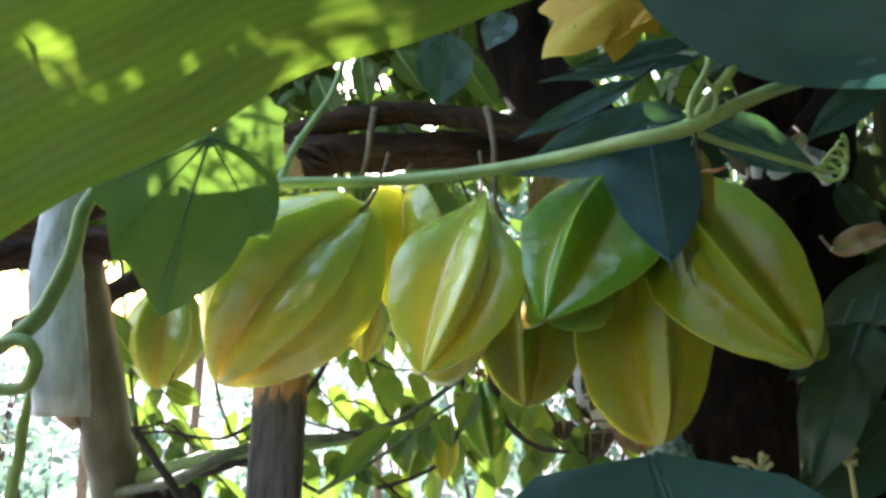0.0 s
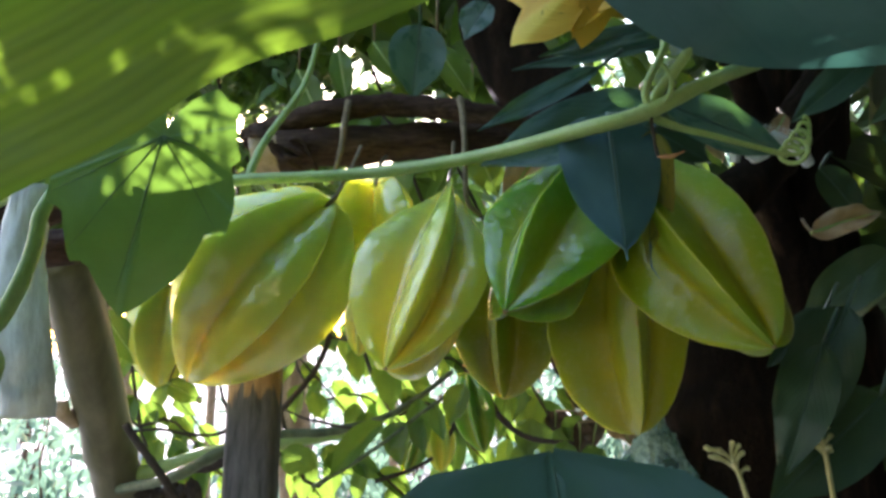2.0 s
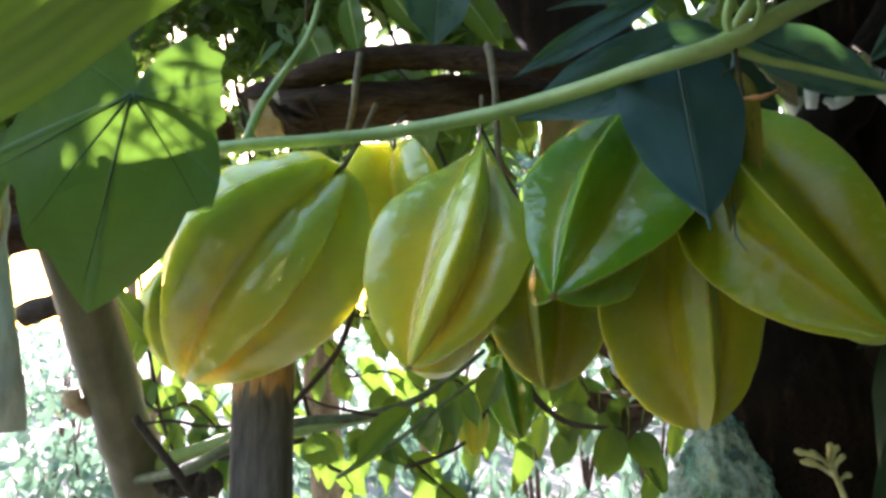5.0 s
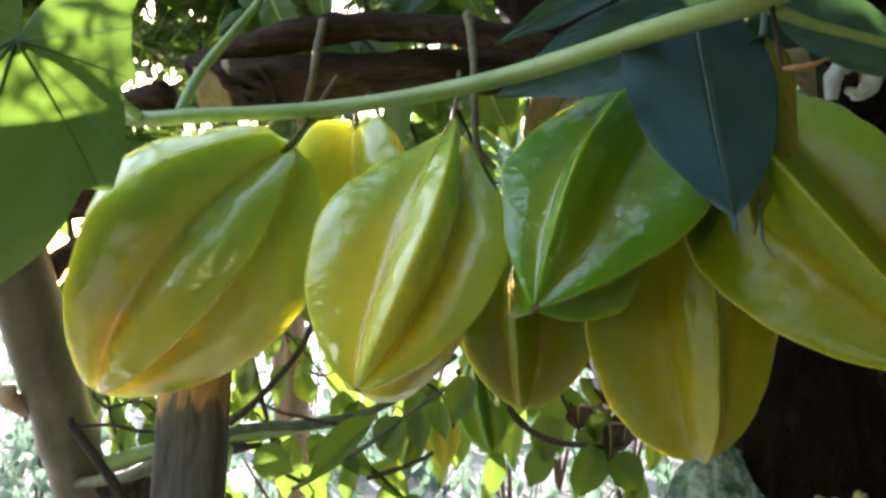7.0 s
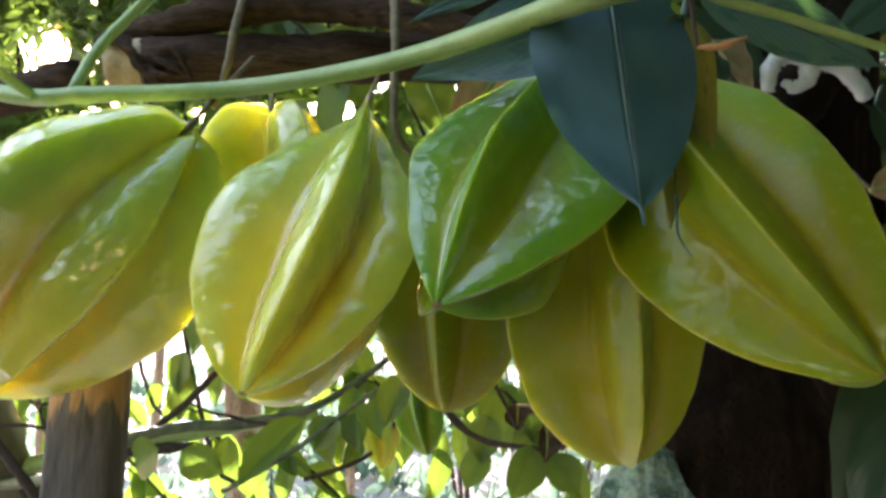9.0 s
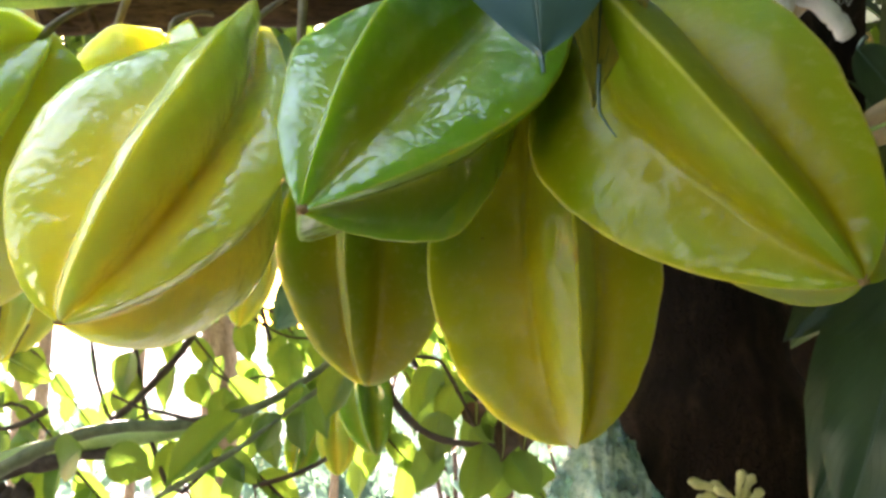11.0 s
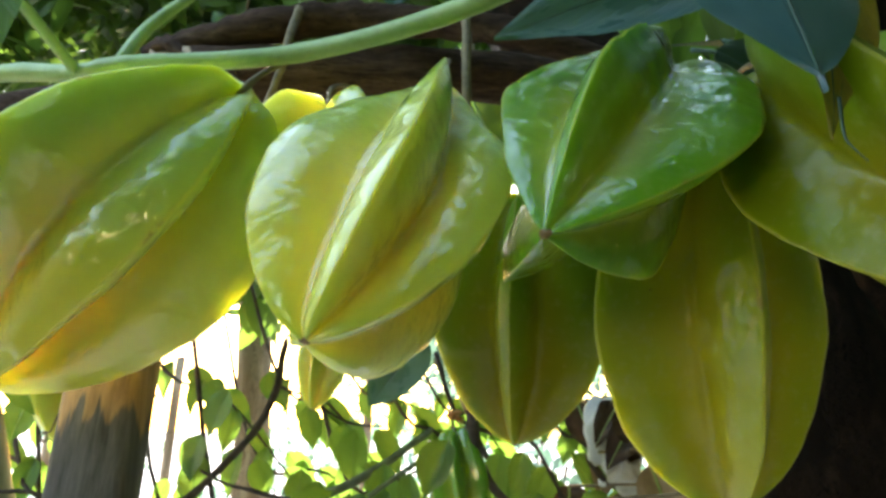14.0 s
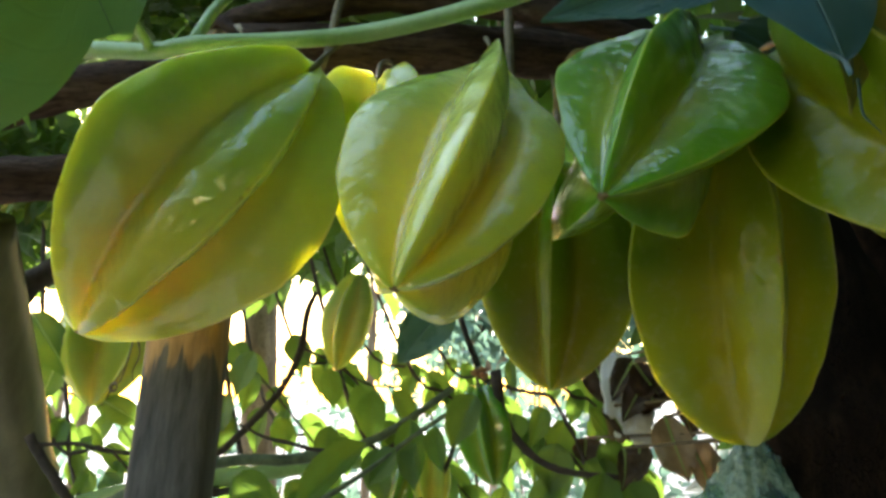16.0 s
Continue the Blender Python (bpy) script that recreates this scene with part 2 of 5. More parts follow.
m_turning = leaf_material("turning_leaf", (0.62, 0.38, 0.03), (0.82, 0.56, 0.06), (0.8, 0.55, 0.05), 0.5, 10.0, 0.3, spots=0.02)
m_spotted = leaf_material("spotted_leaf", (0.17, 0.19, 0.015), (0.36, 0.32, 0.03), (0.3, 0.3, 0.04), 0.5, 10.0, 0.2, spots=0.10)
m_dry = leaf_material("dry_leaf", (0.26, 0.19, 0.12), (0.42, 0.32, 0.22), (0.35, 0.24, 0.12), 0.7, 10.0, 0.25, gloss=0.2)
# The bluish cast of distant foliage is put into this leaf colour.
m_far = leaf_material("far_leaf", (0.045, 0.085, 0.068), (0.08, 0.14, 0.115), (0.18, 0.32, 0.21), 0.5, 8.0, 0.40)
# Dark and hardly translucent, for the added leaf walls that hold light off.
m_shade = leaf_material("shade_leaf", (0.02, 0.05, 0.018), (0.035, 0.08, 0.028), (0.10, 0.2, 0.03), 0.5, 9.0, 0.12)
# Leaf green lowered so that the right side's shade is in the colour.
m_dark = leaf_material("shaded_leaf", (0.016, 0.05, 0.03), (0.026, 0.07, 0.042), (0.06, 0.14, 0.03), 0.42, 12.0, 0.12)
# Near-black browns: the deep shade round the trunks is put into the bark colour.
m_bark = bark_material("shaded_bark", (0.010, 0.007, 0.005), (0.030, 0.018, 0.013), (0.075, 0.048, 0.034), 70.0, (1, 1, 0.3), 0.004)
m_branch = bark_material("brown_bark", (0.042, 0.026, 0.020), (0.13, 0.080, 0.060), (0.25, 0.175, 0.13), 110.0, (0.12, 1, 1), 0.0015)
m_palebark = bark_material("pale_bark", (0.20, 0.14, 0.10), (0.34, 0.26, 0.19), (0.45, 0.36, 0.28), 25.0, (1, 1, 0.3), 0.004)
m_twig = plain_material("twig_bark", (0.025, 0.017, 0.014), (0.07, 0.05, 0.04), 0.8, 160.0, 0.6)
m_green_twig = plain_material("young_twig_bark", (0.05, 0.075, 0.035), (0.13, 0.165, 0.085), 0.65, 120.0, 0.5)
m_stake = grain_material("grey_timber", (0.010, 0.0095, 0.010), (0.15, 0.142, 0.146), 170.0, 0.85, (0.42, 0.25, 0.13))
m_splinter = grain_material("raw_timber", (0.16, 0.09, 0.04), (0.38, 0.23, 0.11), 300.0)
m_bamboo = grain_material("bamboo_skin", (0.085, 0.08, 0.04), (0.185, 0.17, 0.095), 60.0, 0.40, relief=0.15)
m_nub = plain_material("cut_bamboo", (0.38, 0.27, 0.16), (0.60, 0.45, 0.32), 0.6, 150.0)
def sheath_material():
    """White papery sheath with grey stains and a few dark specks."""
    n = Nodes("dried_sheath")
    obj = n.add("TexCoord").outputs["Object"]
    stain = n.noise(60.0, n.stretched(1, 1, 0.35), 5.0, 0.65)
    fibre = n.noise(500.0, n.stretched(1, 1, 0.12), 4.0)
    colour = n.ramp(stain, (0.33, (0.46, 0.46, 0.46)), (0.55, (0.80, 0.83, 0.87)), (0.7, (0.90, 0.92, 0.95)))
    cell = n.add("TexVoronoi", Vector=obj, Scale=130.0)
    speck = n.math("MULTIPLY", n.smooth(cell.outputs["Distance"], 0.10, 0.05), n.smooth(n.noise(45.0, obj), 0.56, 0.60))
    colour = n.mix(n.math("MULTIPLY", speck, 0.85), colour, (0.06, 0.05, 0.05))
    return n.done(colour, 0.65, n.bump(n.math("ADD", n.math("MULTIPLY", stain, 1.0), n.math("MULTIPLY", fibre, 0.3)), 0.7, 0.0025))


m_white = sheath_material()
m_fluff = plain_material("white_fibre", (0.65, 0.68, 0.72), (0.85, 0.87, 0.9), 0.8, 90.0, 0.5)
def bag_material():
    """Thin crumpled plastic film, half seen through."""
    n = Nodes("thin_plastic")
    obj = n.add("TexCoord").outputs["Object"]
    crease = n.math("ABSOLUTE", n.math("SUBTRACT", n.noise(70.0, obj, 5.0, 0.6), 0.5))
    colour = n.ramp(crease, (0.0, (0.45, 0.60, 0.56)), (0.12, (0.16, 0.30, 0.27)))
    n.done(colour, 0.14, n.bump(crease, 1.0, 0.008), Specular_IOR_Level=0.8)
    clear = n.add("BsdfTransparent", Color=(0.72, 0.92, 0.87, 1))
    both = n.add("MixShader", Fac=n.math("ADD", n.math("MULTIPLY", n.smooth(crease, 0.0, 0.15), 0.35), 0.25))
    n.put(both.inputs[1], n.bsdf.outputs[0])
    n.put(both.inputs[2], clear.outputs[0])
    n.put(n.out.inputs[0], both.outputs[0])
    return n.mat


m_bag = bag_material()
m_bud = plain_material("pale_bud", (0.40, 0.40, 0.16), (0.62, 0.60, 0.32), 0.6, 200.0)
m_orange = plain_material("withered_calyx", (0.30, 0.12, 0.04), (0.55, 0.28, 0.12), 0.7, 200.0)
m_soil = plain_material("dry_soil", (0.14, 0.135, 0.125), (0.25, 0.245, 0.235), 0.95, 3.0, 0.8)
m_litter = leaf_material("leaf_litter", (0.22, 0.15, 0.09), (0.38, 0.28, 0.17), (0.3, 0.2, 0.08), 0.8, 8.0, 0.2, gloss=0.2)


# ---- builders ----
ORIGIN = {}


def thing(name, at, label, category, group="", kind=""):
    ob = new(name)
    ob.location = at
    ob.empty_display_size = 0.02
    ORIGIN[ob] = Vector(at)
    return tagged(ob, label, category, group, kind)


def part(name, bm, material, parent=None, label=""):
    """Links a bmesh given in world places as one mesh under a thing or a part."""
    data = bpy.data.meshes.new(name)
    start = ORIGIN.get(parent, Vector((0, 0, 0)))
    bm.transform(Matrix.Translation(-start))
    bm.normal_update()
    for face in bm.faces:
        face.smooth = True
    bm.to_mesh(data)
    bm.free()
    data.materials.append(material)
    ob = new(name, data)
    ob.parent = parent
    ORIGIN[ob] = start
    return tagged(ob, label)


def shared(name, data, m, parent, label=""):
    """An object of its own on a mesh that others use too, at the world pose m."""
    ob = new(name, data)
    ob.parent = parent
    ob.matrix_basis = Matrix.Translation(-ORIGIN.get(parent, Vector((0, 0, 0)))) @ m
    return tagged(ob, label)


def spline(points, steps):
    """Points along a smooth curve through the given ones."""
    pts = [Vector(p) for p in points]
    pts = [2 * pts[0] - pts[1], *pts, 2 * pts[-1] - pts[-2]]
    out = []
    for a, b, c, d in zip(pts, pts[1:], pts[2:], pts[3:]):
        for k in range(steps):
            t = k / steps
            out.append(0.5 * (2 * b + (c - a) * t + (2 * a - 5 * b + 4 * c - d) * t * t + (3 * b - a - 3 * c + d) * t ** 3))
    return out + [pts[-2]]


def tube(points, radii, sides=10, steps=4, rough=0.0, bm=None, seed=0.0, squash=1.0):
    """A tapered tube along a curve, with closed ends; rough: how uneven its skin is, as a share of the radius."""
    bm = bm or bmesh.new()
    line = spline(points, steps)
    radii = list(radii) if isinstance(radii, (list, tuple)) else [radii, radii]
    rings, side = [], None
    for n, p in enumerate(line):
        ahead = (line[min(n + 1, len(line) - 1)] - line[max(n - 1, 0)]).normalized()
        if side is None:
            side = ahead.orthogonal().normalized()
        side = (side - ahead * side.dot(ahead)).normalized()
        up = ahead.cross(side)
        s = n / (len(line) - 1) * (len(radii) - 1)
        k = min(int(s), len(radii) - 2)
        r = radii[k] + (radii[k + 1] - radii[k]) * (s - k)
        ring = []
        for j in range(sides):
            a = 2 * math.pi * j / sides
            way = side * math.cos(a) + up * math.sin(a) * squash
            wobble = 1 + rough * noise.noise((p + way * r) * (0.35 / max(r, 1e-4)) + Vector((seed, 0, 0)))
            ring.append(bm.verts.new(p + way * r * wobble))
        rings.append(ring)
    for a, b in zip(rings, rings[1:]):
        for j in range(sides):
            bm.faces.new((a[j], a[(j + 1) % sides], b[(j + 1) % sides], b[j]))
    bm.faces.new(rings[0][::-1])
    bm.faces.new(rings[-1])
    return bm


def blob(centre, size, seed=0.0, rough=0.25, rings=2):
    bm = bmesh.new()
    bmesh.ops.create_icosphere(bm, subdivisions=rings, radius=1.0)
    for v in bm.verts:
        k = 1 + rough * noise.noise(v.co * 1.7 + Vector((seed, seed, 0)))
        v.co = Vector((v.co.x * size[0], v.co.y * size[1], v.co.z * size[2])) * k + Vector(centre)
    return bm


def rib_profile(u, top, bottom, peak):
    a = max(1e-4, min(1.0, u / peak if u < peak else (1 - u) / (1 - peak)))
    return math.sin(math.pi / 2 * a) ** (top if u < peak else bottom)


def star_body(base, tip, roll, ribs, top, bottom, peak, bend=(0, 0), valley=0.52, seed=0.0, spin=20, rows=46, rise=0.055, turns=(0, 0, 0, 0, 0), plumpness=0.14, shoulders=(1, 1, 1, 1, 1)):
    """A five-winged fruit from its stem end to its blossom end; ribs: the reach of each wing from the axis; turns: degrees by which each wing stands out of step; shoulders: above 1, a wing falls off towards the stem."""
    base, tip = Vector(base), Vector(tip)
    axis = tip - base
    length = axis.length
    d = axis.normalized()
    e1 = Vector((0, -1, 0))
    e1 = (e1 - d * e1.dot(d)).normalized()
    e2 = d.cross(e1)
    bm = bmesh.new()
    uv = bm.loops.layers.uv.new("UVMap")
    around, grid, info = 5 * spin, [], {}
    mean = sum(ribs) / 5
    angles = [math.radians(roll + 72 * n + turns[n]) for n in range(5)]
    for i in range(rows + 1):
        u = 0.5 - 0.5 * math.cos(math.pi * (0.02 + 0.98 * i / rows)) if i < rows else 1.0
        u = min(u, 0.9995)
        keel = [rib_profile(u, top * shoulders[n], bottom, peak) for n in range(5)]
        trough = [rib_profile(u, top * 1.15 * 0.5 * (shoulders[n] + shoulders[n - 4]), bottom * 1.1, peak) for n in range(5)]
        ring = []
        for j in range(around):
            rib, off = j // spin, j % spin
            t = off / spin
            nearest, other, t = (rib, rib + 1, 2 * t) if t <= 0.5 else (rib + 1, rib, 2 - 2 * t)
            t = t ** 1.35
            reach = ribs[nearest % 5] * keel[nearest % 5]
            deep = valley * trough[rib] * 0.5 * (mean + 0.5 * (ribs[nearest % 5] + ribs[other % 5]))
            half = 0.5 * abs((angles[other % 5] - angles[nearest % 5] + math.pi) % (2 * math.pi) - math.pi)
            foot = Vector((deep * math.cos(half), deep * math.sin(half)))
            flank = foot - Vector((reach, 0))
            plump = (plumpness - 0.045 * u) * math.sin(math.pi * t ** 0.95)
            q = Vector((reach, 0)) + flank * t + Vector((flank.y, -flank.x)) * plump
            q = q * (1 + 0.13 * max(0.0, (t - 0.70) / 0.30) ** 2)
            across = q.y if nearest == rib else -q.y
            angle = angles[nearest % 5]
            way = e1 * math.cos(angle) + e2 * math.sin(angle)
            cross = e2 * math.cos(angle) - e1 * math.sin(angle)
            swell = 1 + 0.02 * noise.noise(Vector((math.cos(angle) * 2, math.sin(angle) * 2, u * 5 + seed)))
            knob = (u / 0.075) * math.exp(1 - u / 0.075) if rise > 0.1 else max(0, 1 - u / 0.22) ** 1.5
            lift = rise * (1 - t) * knob - 0.05 * math.exp(-((u / 0.035) ** 2))
            bow = 4 * u * (1 - u)
            p = base + d * (length * (u - lift)) + (way * q.x + cross * across) * swell + e1 * bend[0] * bow + e2 * bend[1] * bow
            lump = 0.0013 * noise.noise(p * 55 + Vector((seed, 0, 0))) + 0.0005 * noise.noise(p * 150 + Vector((0, seed, 0)))
            p += (way * q.x + cross * across).normalized() * lump * min(1.0, 6 * u, 6 * (1 - u)) * min(1.0, mean / 0.03)
            v = bm.verts.new(p)
            info[v] = (t, u)
            ring.append(v)
        grid.append(ring)
    for a, b in zip(grid, grid[1:]):
        for j in range(around):
            bm.faces.new((a[j], a[(j + 1) % around], b[(j + 1) % around], b[j]))
    bm.faces.new(grid[0][::-1])
    bm.faces.new(grid[-1])
    for face in bm.faces:
        for loop in face.loops:
            loop[uv].uv = info[loop.vert]
    return bm


def starfruit(base, tip, roll, ribs, top, bottom, peak, bend, material, label, hang, seed, group="star fruits in the cluster", rows=64, spin=24, rise=0.055, turns=(0, 0, 0, 0, 0), plumpness=0.15, shoulders=(1, 1, 1, 1, 1)):
    fruit = thing("starfruit", tip, label, "fruit", group)
    part("body", star_body(base, tip, roll, ribs, top, bottom, peak, bend, 0.43, seed, spin, rows, rise, turns, plumpness, shoulders), material, fruit)
    base, tip, hang = Vector(base), Vector(tip), Vector(hang)
    d = (tip - base).normalized()
    inside = base + d * 0.008
    part("stem", tube([inside, base - d * 0.004, (base + hang) / 2 - d * 0.004, hang], [0.0013, 0.0009, 0.0008, 0.0011], 8, 4, 0.3), m_stalk, fruit, "thin brown fruit stalk")
    part("blossom_scar", blob(tip - d * 0.0008, (0.0013, 0.0013, 0.0011), seed, 0.7, 2), m_scar, fruit, "brown dried blossom scar")
    return fruit


def leaf_outline(v, sharp, blunt=0.8):
    """Half the width of a blade at v from its base, 1 at its widest."""
    h = (max(v, 0) ** 0.55) * (max(1 - v, 0) ** blunt) / (0.475 + 0.4 * (0.8 - blunt))
    return h * (1 - sharp * (0 if v < 0.72 else ((v - 0.72) / 0.28) ** 0.7))


def drip_outline(v):
    """Half the width of an egg-shaped blade that ends in a thin drip tip."""
    s = min(v / 0.94, 1.0)
    body = s ** 0.35 * (1 - s) ** 0.8 / 0.493
    return max(body, 0.045 * (1 - v) / 0.1 if v > 0.9 else 0.0)


def blade_bm(length, width, fold=0.15, droop=0.15, sharp=0.45, wave=0.03, seed=0.0, nu=8, nv=14, bm=None, m=None, blunt=0.8, drip=False):
    """A leaf blade along local y, its face towards local z."""
    bm = bm or bmesh.new()
    uv = bm.loops.layers.uv.verify()
    grid, info = [], {}
    for i in range(nv + 1):
        v = i / nv
        h = max(drip_outline(v) if drip else leaf_outline(v, sharp, blunt), 0.012) * width / 2
        row = []
        for j in range(nu + 1):
            s = 2 * j / nu - 1
            x = s * h
            z = fold * abs(x) - droop * length * v * v + wave * length * noise.noise(Vector((s * 1.3 + seed, v * 4.0, seed))) * (0.3 + abs(s))
            p = Vector((x, length * v, z))
            vert = bm.verts.new(m @ p if m else p)
            info[vert] = (s * 0.5 + 0.5, v)
            row.append(vert)
        grid.append(row)
    for a, b in zip(grid, grid[1:]):
        for j in range(nu):
            face = bm.faces.new((a[j], a[j + 1], b[j + 1], b[j]))
            face.smooth = True
            for loop in face.loops:
                loop[uv].uv = info[loop.vert]
    return bm


def leaf_pose(base, tip, face, spin=0.0):
    """A pose with y from base to tip and z towards face; also the length."""
    base, tip = Vector(base), Vector(tip)
    y = (tip - base).normalized()
    z = Vector(face)
    z = (z - y * z.dot(y)).normalized()
    x = y.cross(z)
    m = Matrix((x, y, z)).transposed().to_4x4()
    return Matrix.Translation(base) @ m @ Matrix.Rotation(spin, 4, "Y"), (tip - base).length


def blade_mesh(name, material, **shape):
    data = bpy.data.meshes.new(name)
    bm = blade_bm(1.0, 1.0, **shape)
    bm.to_mesh(data)
    bm.free()
    data.materials.append(material)
    return data


def single_leaf(base, tip, width, material, parent=None, face=(0, -1, 0.15), name="leaf", label="", nu=10, nv=20, **shape):
    m, length = leaf_pose(base, tip, face)
    ob = part(name, blade_bm(length, width, nu=nu, nv=nv, m=m, **shape), material, parent, label)
    seed, line = shape.get("seed", 0.0), []
    for k in range(9):
        v = 0.97 * k / 8
        z = -shape.get("droop", 0.15) * length * v * v + shape.get("wave", 0.03) * length * noise.noise(Vector((seed, v * 4.0, seed))) * 0.3
        line.append(m @ Vector((0, length * v, z)))
    thick = (0.0007 + 0.018 * width) * (0.45 if material in (m_blue, m_dark, m_glossy, m_spotted) else 1.0)
    part("midrib", tube(line, [thick, thick * 0.8, thick * 0.5, thick * 0.2], 7, 2), m_rib if material in (m_glossy, m_dark, m_blue, m_spotted) else m_vine, ob)
    return ob


def palmate_bm(size, lobes, m, seed=0.0, around=72, rings=9, cup=0.12):
    """A lobed leaf whose veins run out from its base; lobes: (degrees from the tip's way, reach)."""
    bm = bmesh.new()
    uv = bm.loops.layers.uv.verify()

    def reach(a):
        best = 0.40
        for at, far in lobes:
            off = abs((a - at + 180) % 360 - 180)
            best = max(best, far * max(0.0, 1 - (off / 46) ** 0.95 * 0.52) if off < 60 else 0)
        if abs(a) > 150:
            best *= max(0.12, 1 - (abs(a) - 150) / 30)
        return best * (1 + 0.03 * noise.noise(Vector((a * 0.08, seed, 0))))

    centre = bm.verts.new(m @ Vector((0, 0, 0)))
    info, grid = {centre: (0.5, 0.0)}, []
    for i in range(1, rings + 1):
        row = []
        for j in range(around + 1):
            a = -180 + 360 * j / around
            r = size * reach(a) * i / rings
            x, y = r * math.sin(radians(a)), r * math.cos(radians(a))
            z = -cup * r * r / size + 0.05 * size * noise.noise(Vector((x, y, 0)) * (2.6 / size) + Vector((seed, 0, 0))) * (i / rings)
            vert = bm.verts.new(m @ Vector((x, y, z)))
            info[vert] = (j / around, i / rings)
            row.append(vert)
        grid.append(row)
    for j in range(around):
        bm.faces.new((centre, grid[0][j], grid[0][j + 1]))
        for a, b in zip(grid, grid[1:]):
            bm.faces.new((a[j], b[j], b[j + 1], a[j + 1]))
    for face in bm.faces:
        for loop in face.loops:
            loop[uv].uv = info[loop.vert]
    return bm


LEAF = [blade_mesh("orchard_leaf", m_leaf, fold=0.18 + 0.1 * k, droop=0.05 + 0.06 * k, sharp=0.5, wave=0.05, seed=3.1 * k, nu=6, nv=10) for k in range(4)]


def spray(name, label, stem_points, radii, rows, rng, category="branch", bark=None):
    """A branch with its leaves; rows: base, tip and width of each leaf."""
    ob = thing(name, stem_points[-1], label, category)
    part("stem", tube(stem_points, radii, 7, 5, 0.3), bark or m_twig, ob)
    for base, tip, width in rows:
        tip = Vector(tip) + Vector((0, rng.uniform(-0.012, 0.012), 0))
        face = (rng.uniform(-0.6, 0.6), -1, rng.uniform(-0.1, 0.9))
        m, length = leaf_pose(base, tip, face)
        shared("leaf", rng.choice(LEAF), m @ Matrix.Diagonal((width, length, length, 1)), ob)
    return ob


# ---- ground and distance ----
rng = random.Random(7)


def ground_sheet():
    bm = bmesh.new()
    steps = [-400, -120, -40, -15, -8, -4, -2, 0, 1, 2, 3, 4, 5, 6, 8, 10, 13, 18, 26, 40, 80, 160, 400]
    rows = [[bm.verts.new((x, y, 0.06 * noise.noise(Vector((x, y, 0)) * 0.7) if abs(x) < 15 and abs(y) < 15 else 0.0)) for x in steps[::1]] for y in steps]
    for a, b in zip(rows, rows[1:]):
        for j in range(len(steps) - 1):
            bm.faces.new((a[j], a[j + 1], b[j + 1], b[j]))
    return bm


tagged(part("ground", ground_sheet(), m_soil), "dry brown garden soil in strong sun", "ground", kind="structure")


def scatter(count, centre, spread, size, seed, material, name, parent):
    """Many small leaves in a cloud, joined."""
    r = random.Random(seed)
    bm = bmesh.new()
    bm.loops.layers.uv.verify()
    for _ in range(count):
        p = Vector((r.gauss(0, 1) * spread[0], r.gauss(0, 1) * spread[1], r.gauss(0, 1) * spread[2])) + Vector(centre)
        way = Vector((r.uniform(-1, 1), r.uniform(-1, 1), r.uniform(-1.3, 0.2))).normalized()
        normal = Vector((r.uniform(-1, 1), r.uniform(-1.2, 0.6), r.uniform(0.0, 1.4)))
        long = size * r.uniform(0.65, 1.25)
        m, _ = leaf_pose(p, p + way * long, normal)
        blade_bm(long, long * r.uniform(0.42, 0.58), 0.2, 0.12, 0.45, 0.03, r.random() * 9, 2, 4, bm, m)
    return part(name, bm, material, parent)


# where the low sun finds its way between the leaves: a place that it reaches and how wide the gap is
SUN_GAPS = [((-0.034, 0.42, 1.492), 0.034), ((-0.075, 0.395, 1.445), 0.015), ((-0.04, 0.39, 1.42), 0.015), ((-0.0625, 0.2085, 1.4835), 0.001), ((-0.070, 0.208, 1.471), 0.001), ((-0.091, 0.204, 1.4785), 0.0015), ((-0.1025, 0.2026, 1.489), 0.003),
            ((-0.0986, 0.287, 1.4737), 0.003), ((-0.0801, 0.287, 1.4711), 0.0035), ((-0.0827, 0.287, 1.4587), 0.0025), ((-0.067, 0.287, 1.4632), 0.0012), ((-0.1043, 0.287, 1.4608), 0.001), ((-0.09, 0.40, 1.415), 0.03), ((-0.01, 0.34, 1.405), 0.02)]
# and where the sky shows between them
SKY_GAPS = [((0.042, 0.115, 1.418), (-0.432, 0.860, 0.272), 0.040), ((0.047, 0.12, 1.418), (-0.44, 0.850, 0.290), 0.010), ((0.03, 0.10, 1.42), (-0.31, 0.91, 0.27), 0.02), ((0.02, 0.0, 1.40), (-0.06, 0.96, 0.275), 0.015)]
# overhead, above the fruits, where the added roof is left open for sky light
SKY_GAPS += [((-0.06, 0.33, 1.43), (-0.27, -0.05, 0.96), 0.15), ((0.02, 0.32, 1.43), (0.04, -0.22, 0.97), 0.03), ((0.0, 0.32, 1.43), (-0.22, -0.42, 0.87), 0.05), ((-0.09, 0.33, 1.44), (-0.44, -0.30, 0.85), 0.12)]
chance = random.Random(21)
for _ in range(45):
    way = Vector((chance.uniform(-0.48, -0.04), 0.92, chance.uniform(0.19, 0.37))).normalized()
    if (way - SUN_DIR).length > 0.10:
        SKY_GAPS.append(((0.02, 0.06, 1.405), way, chance.uniform(0.005, 0.016)))


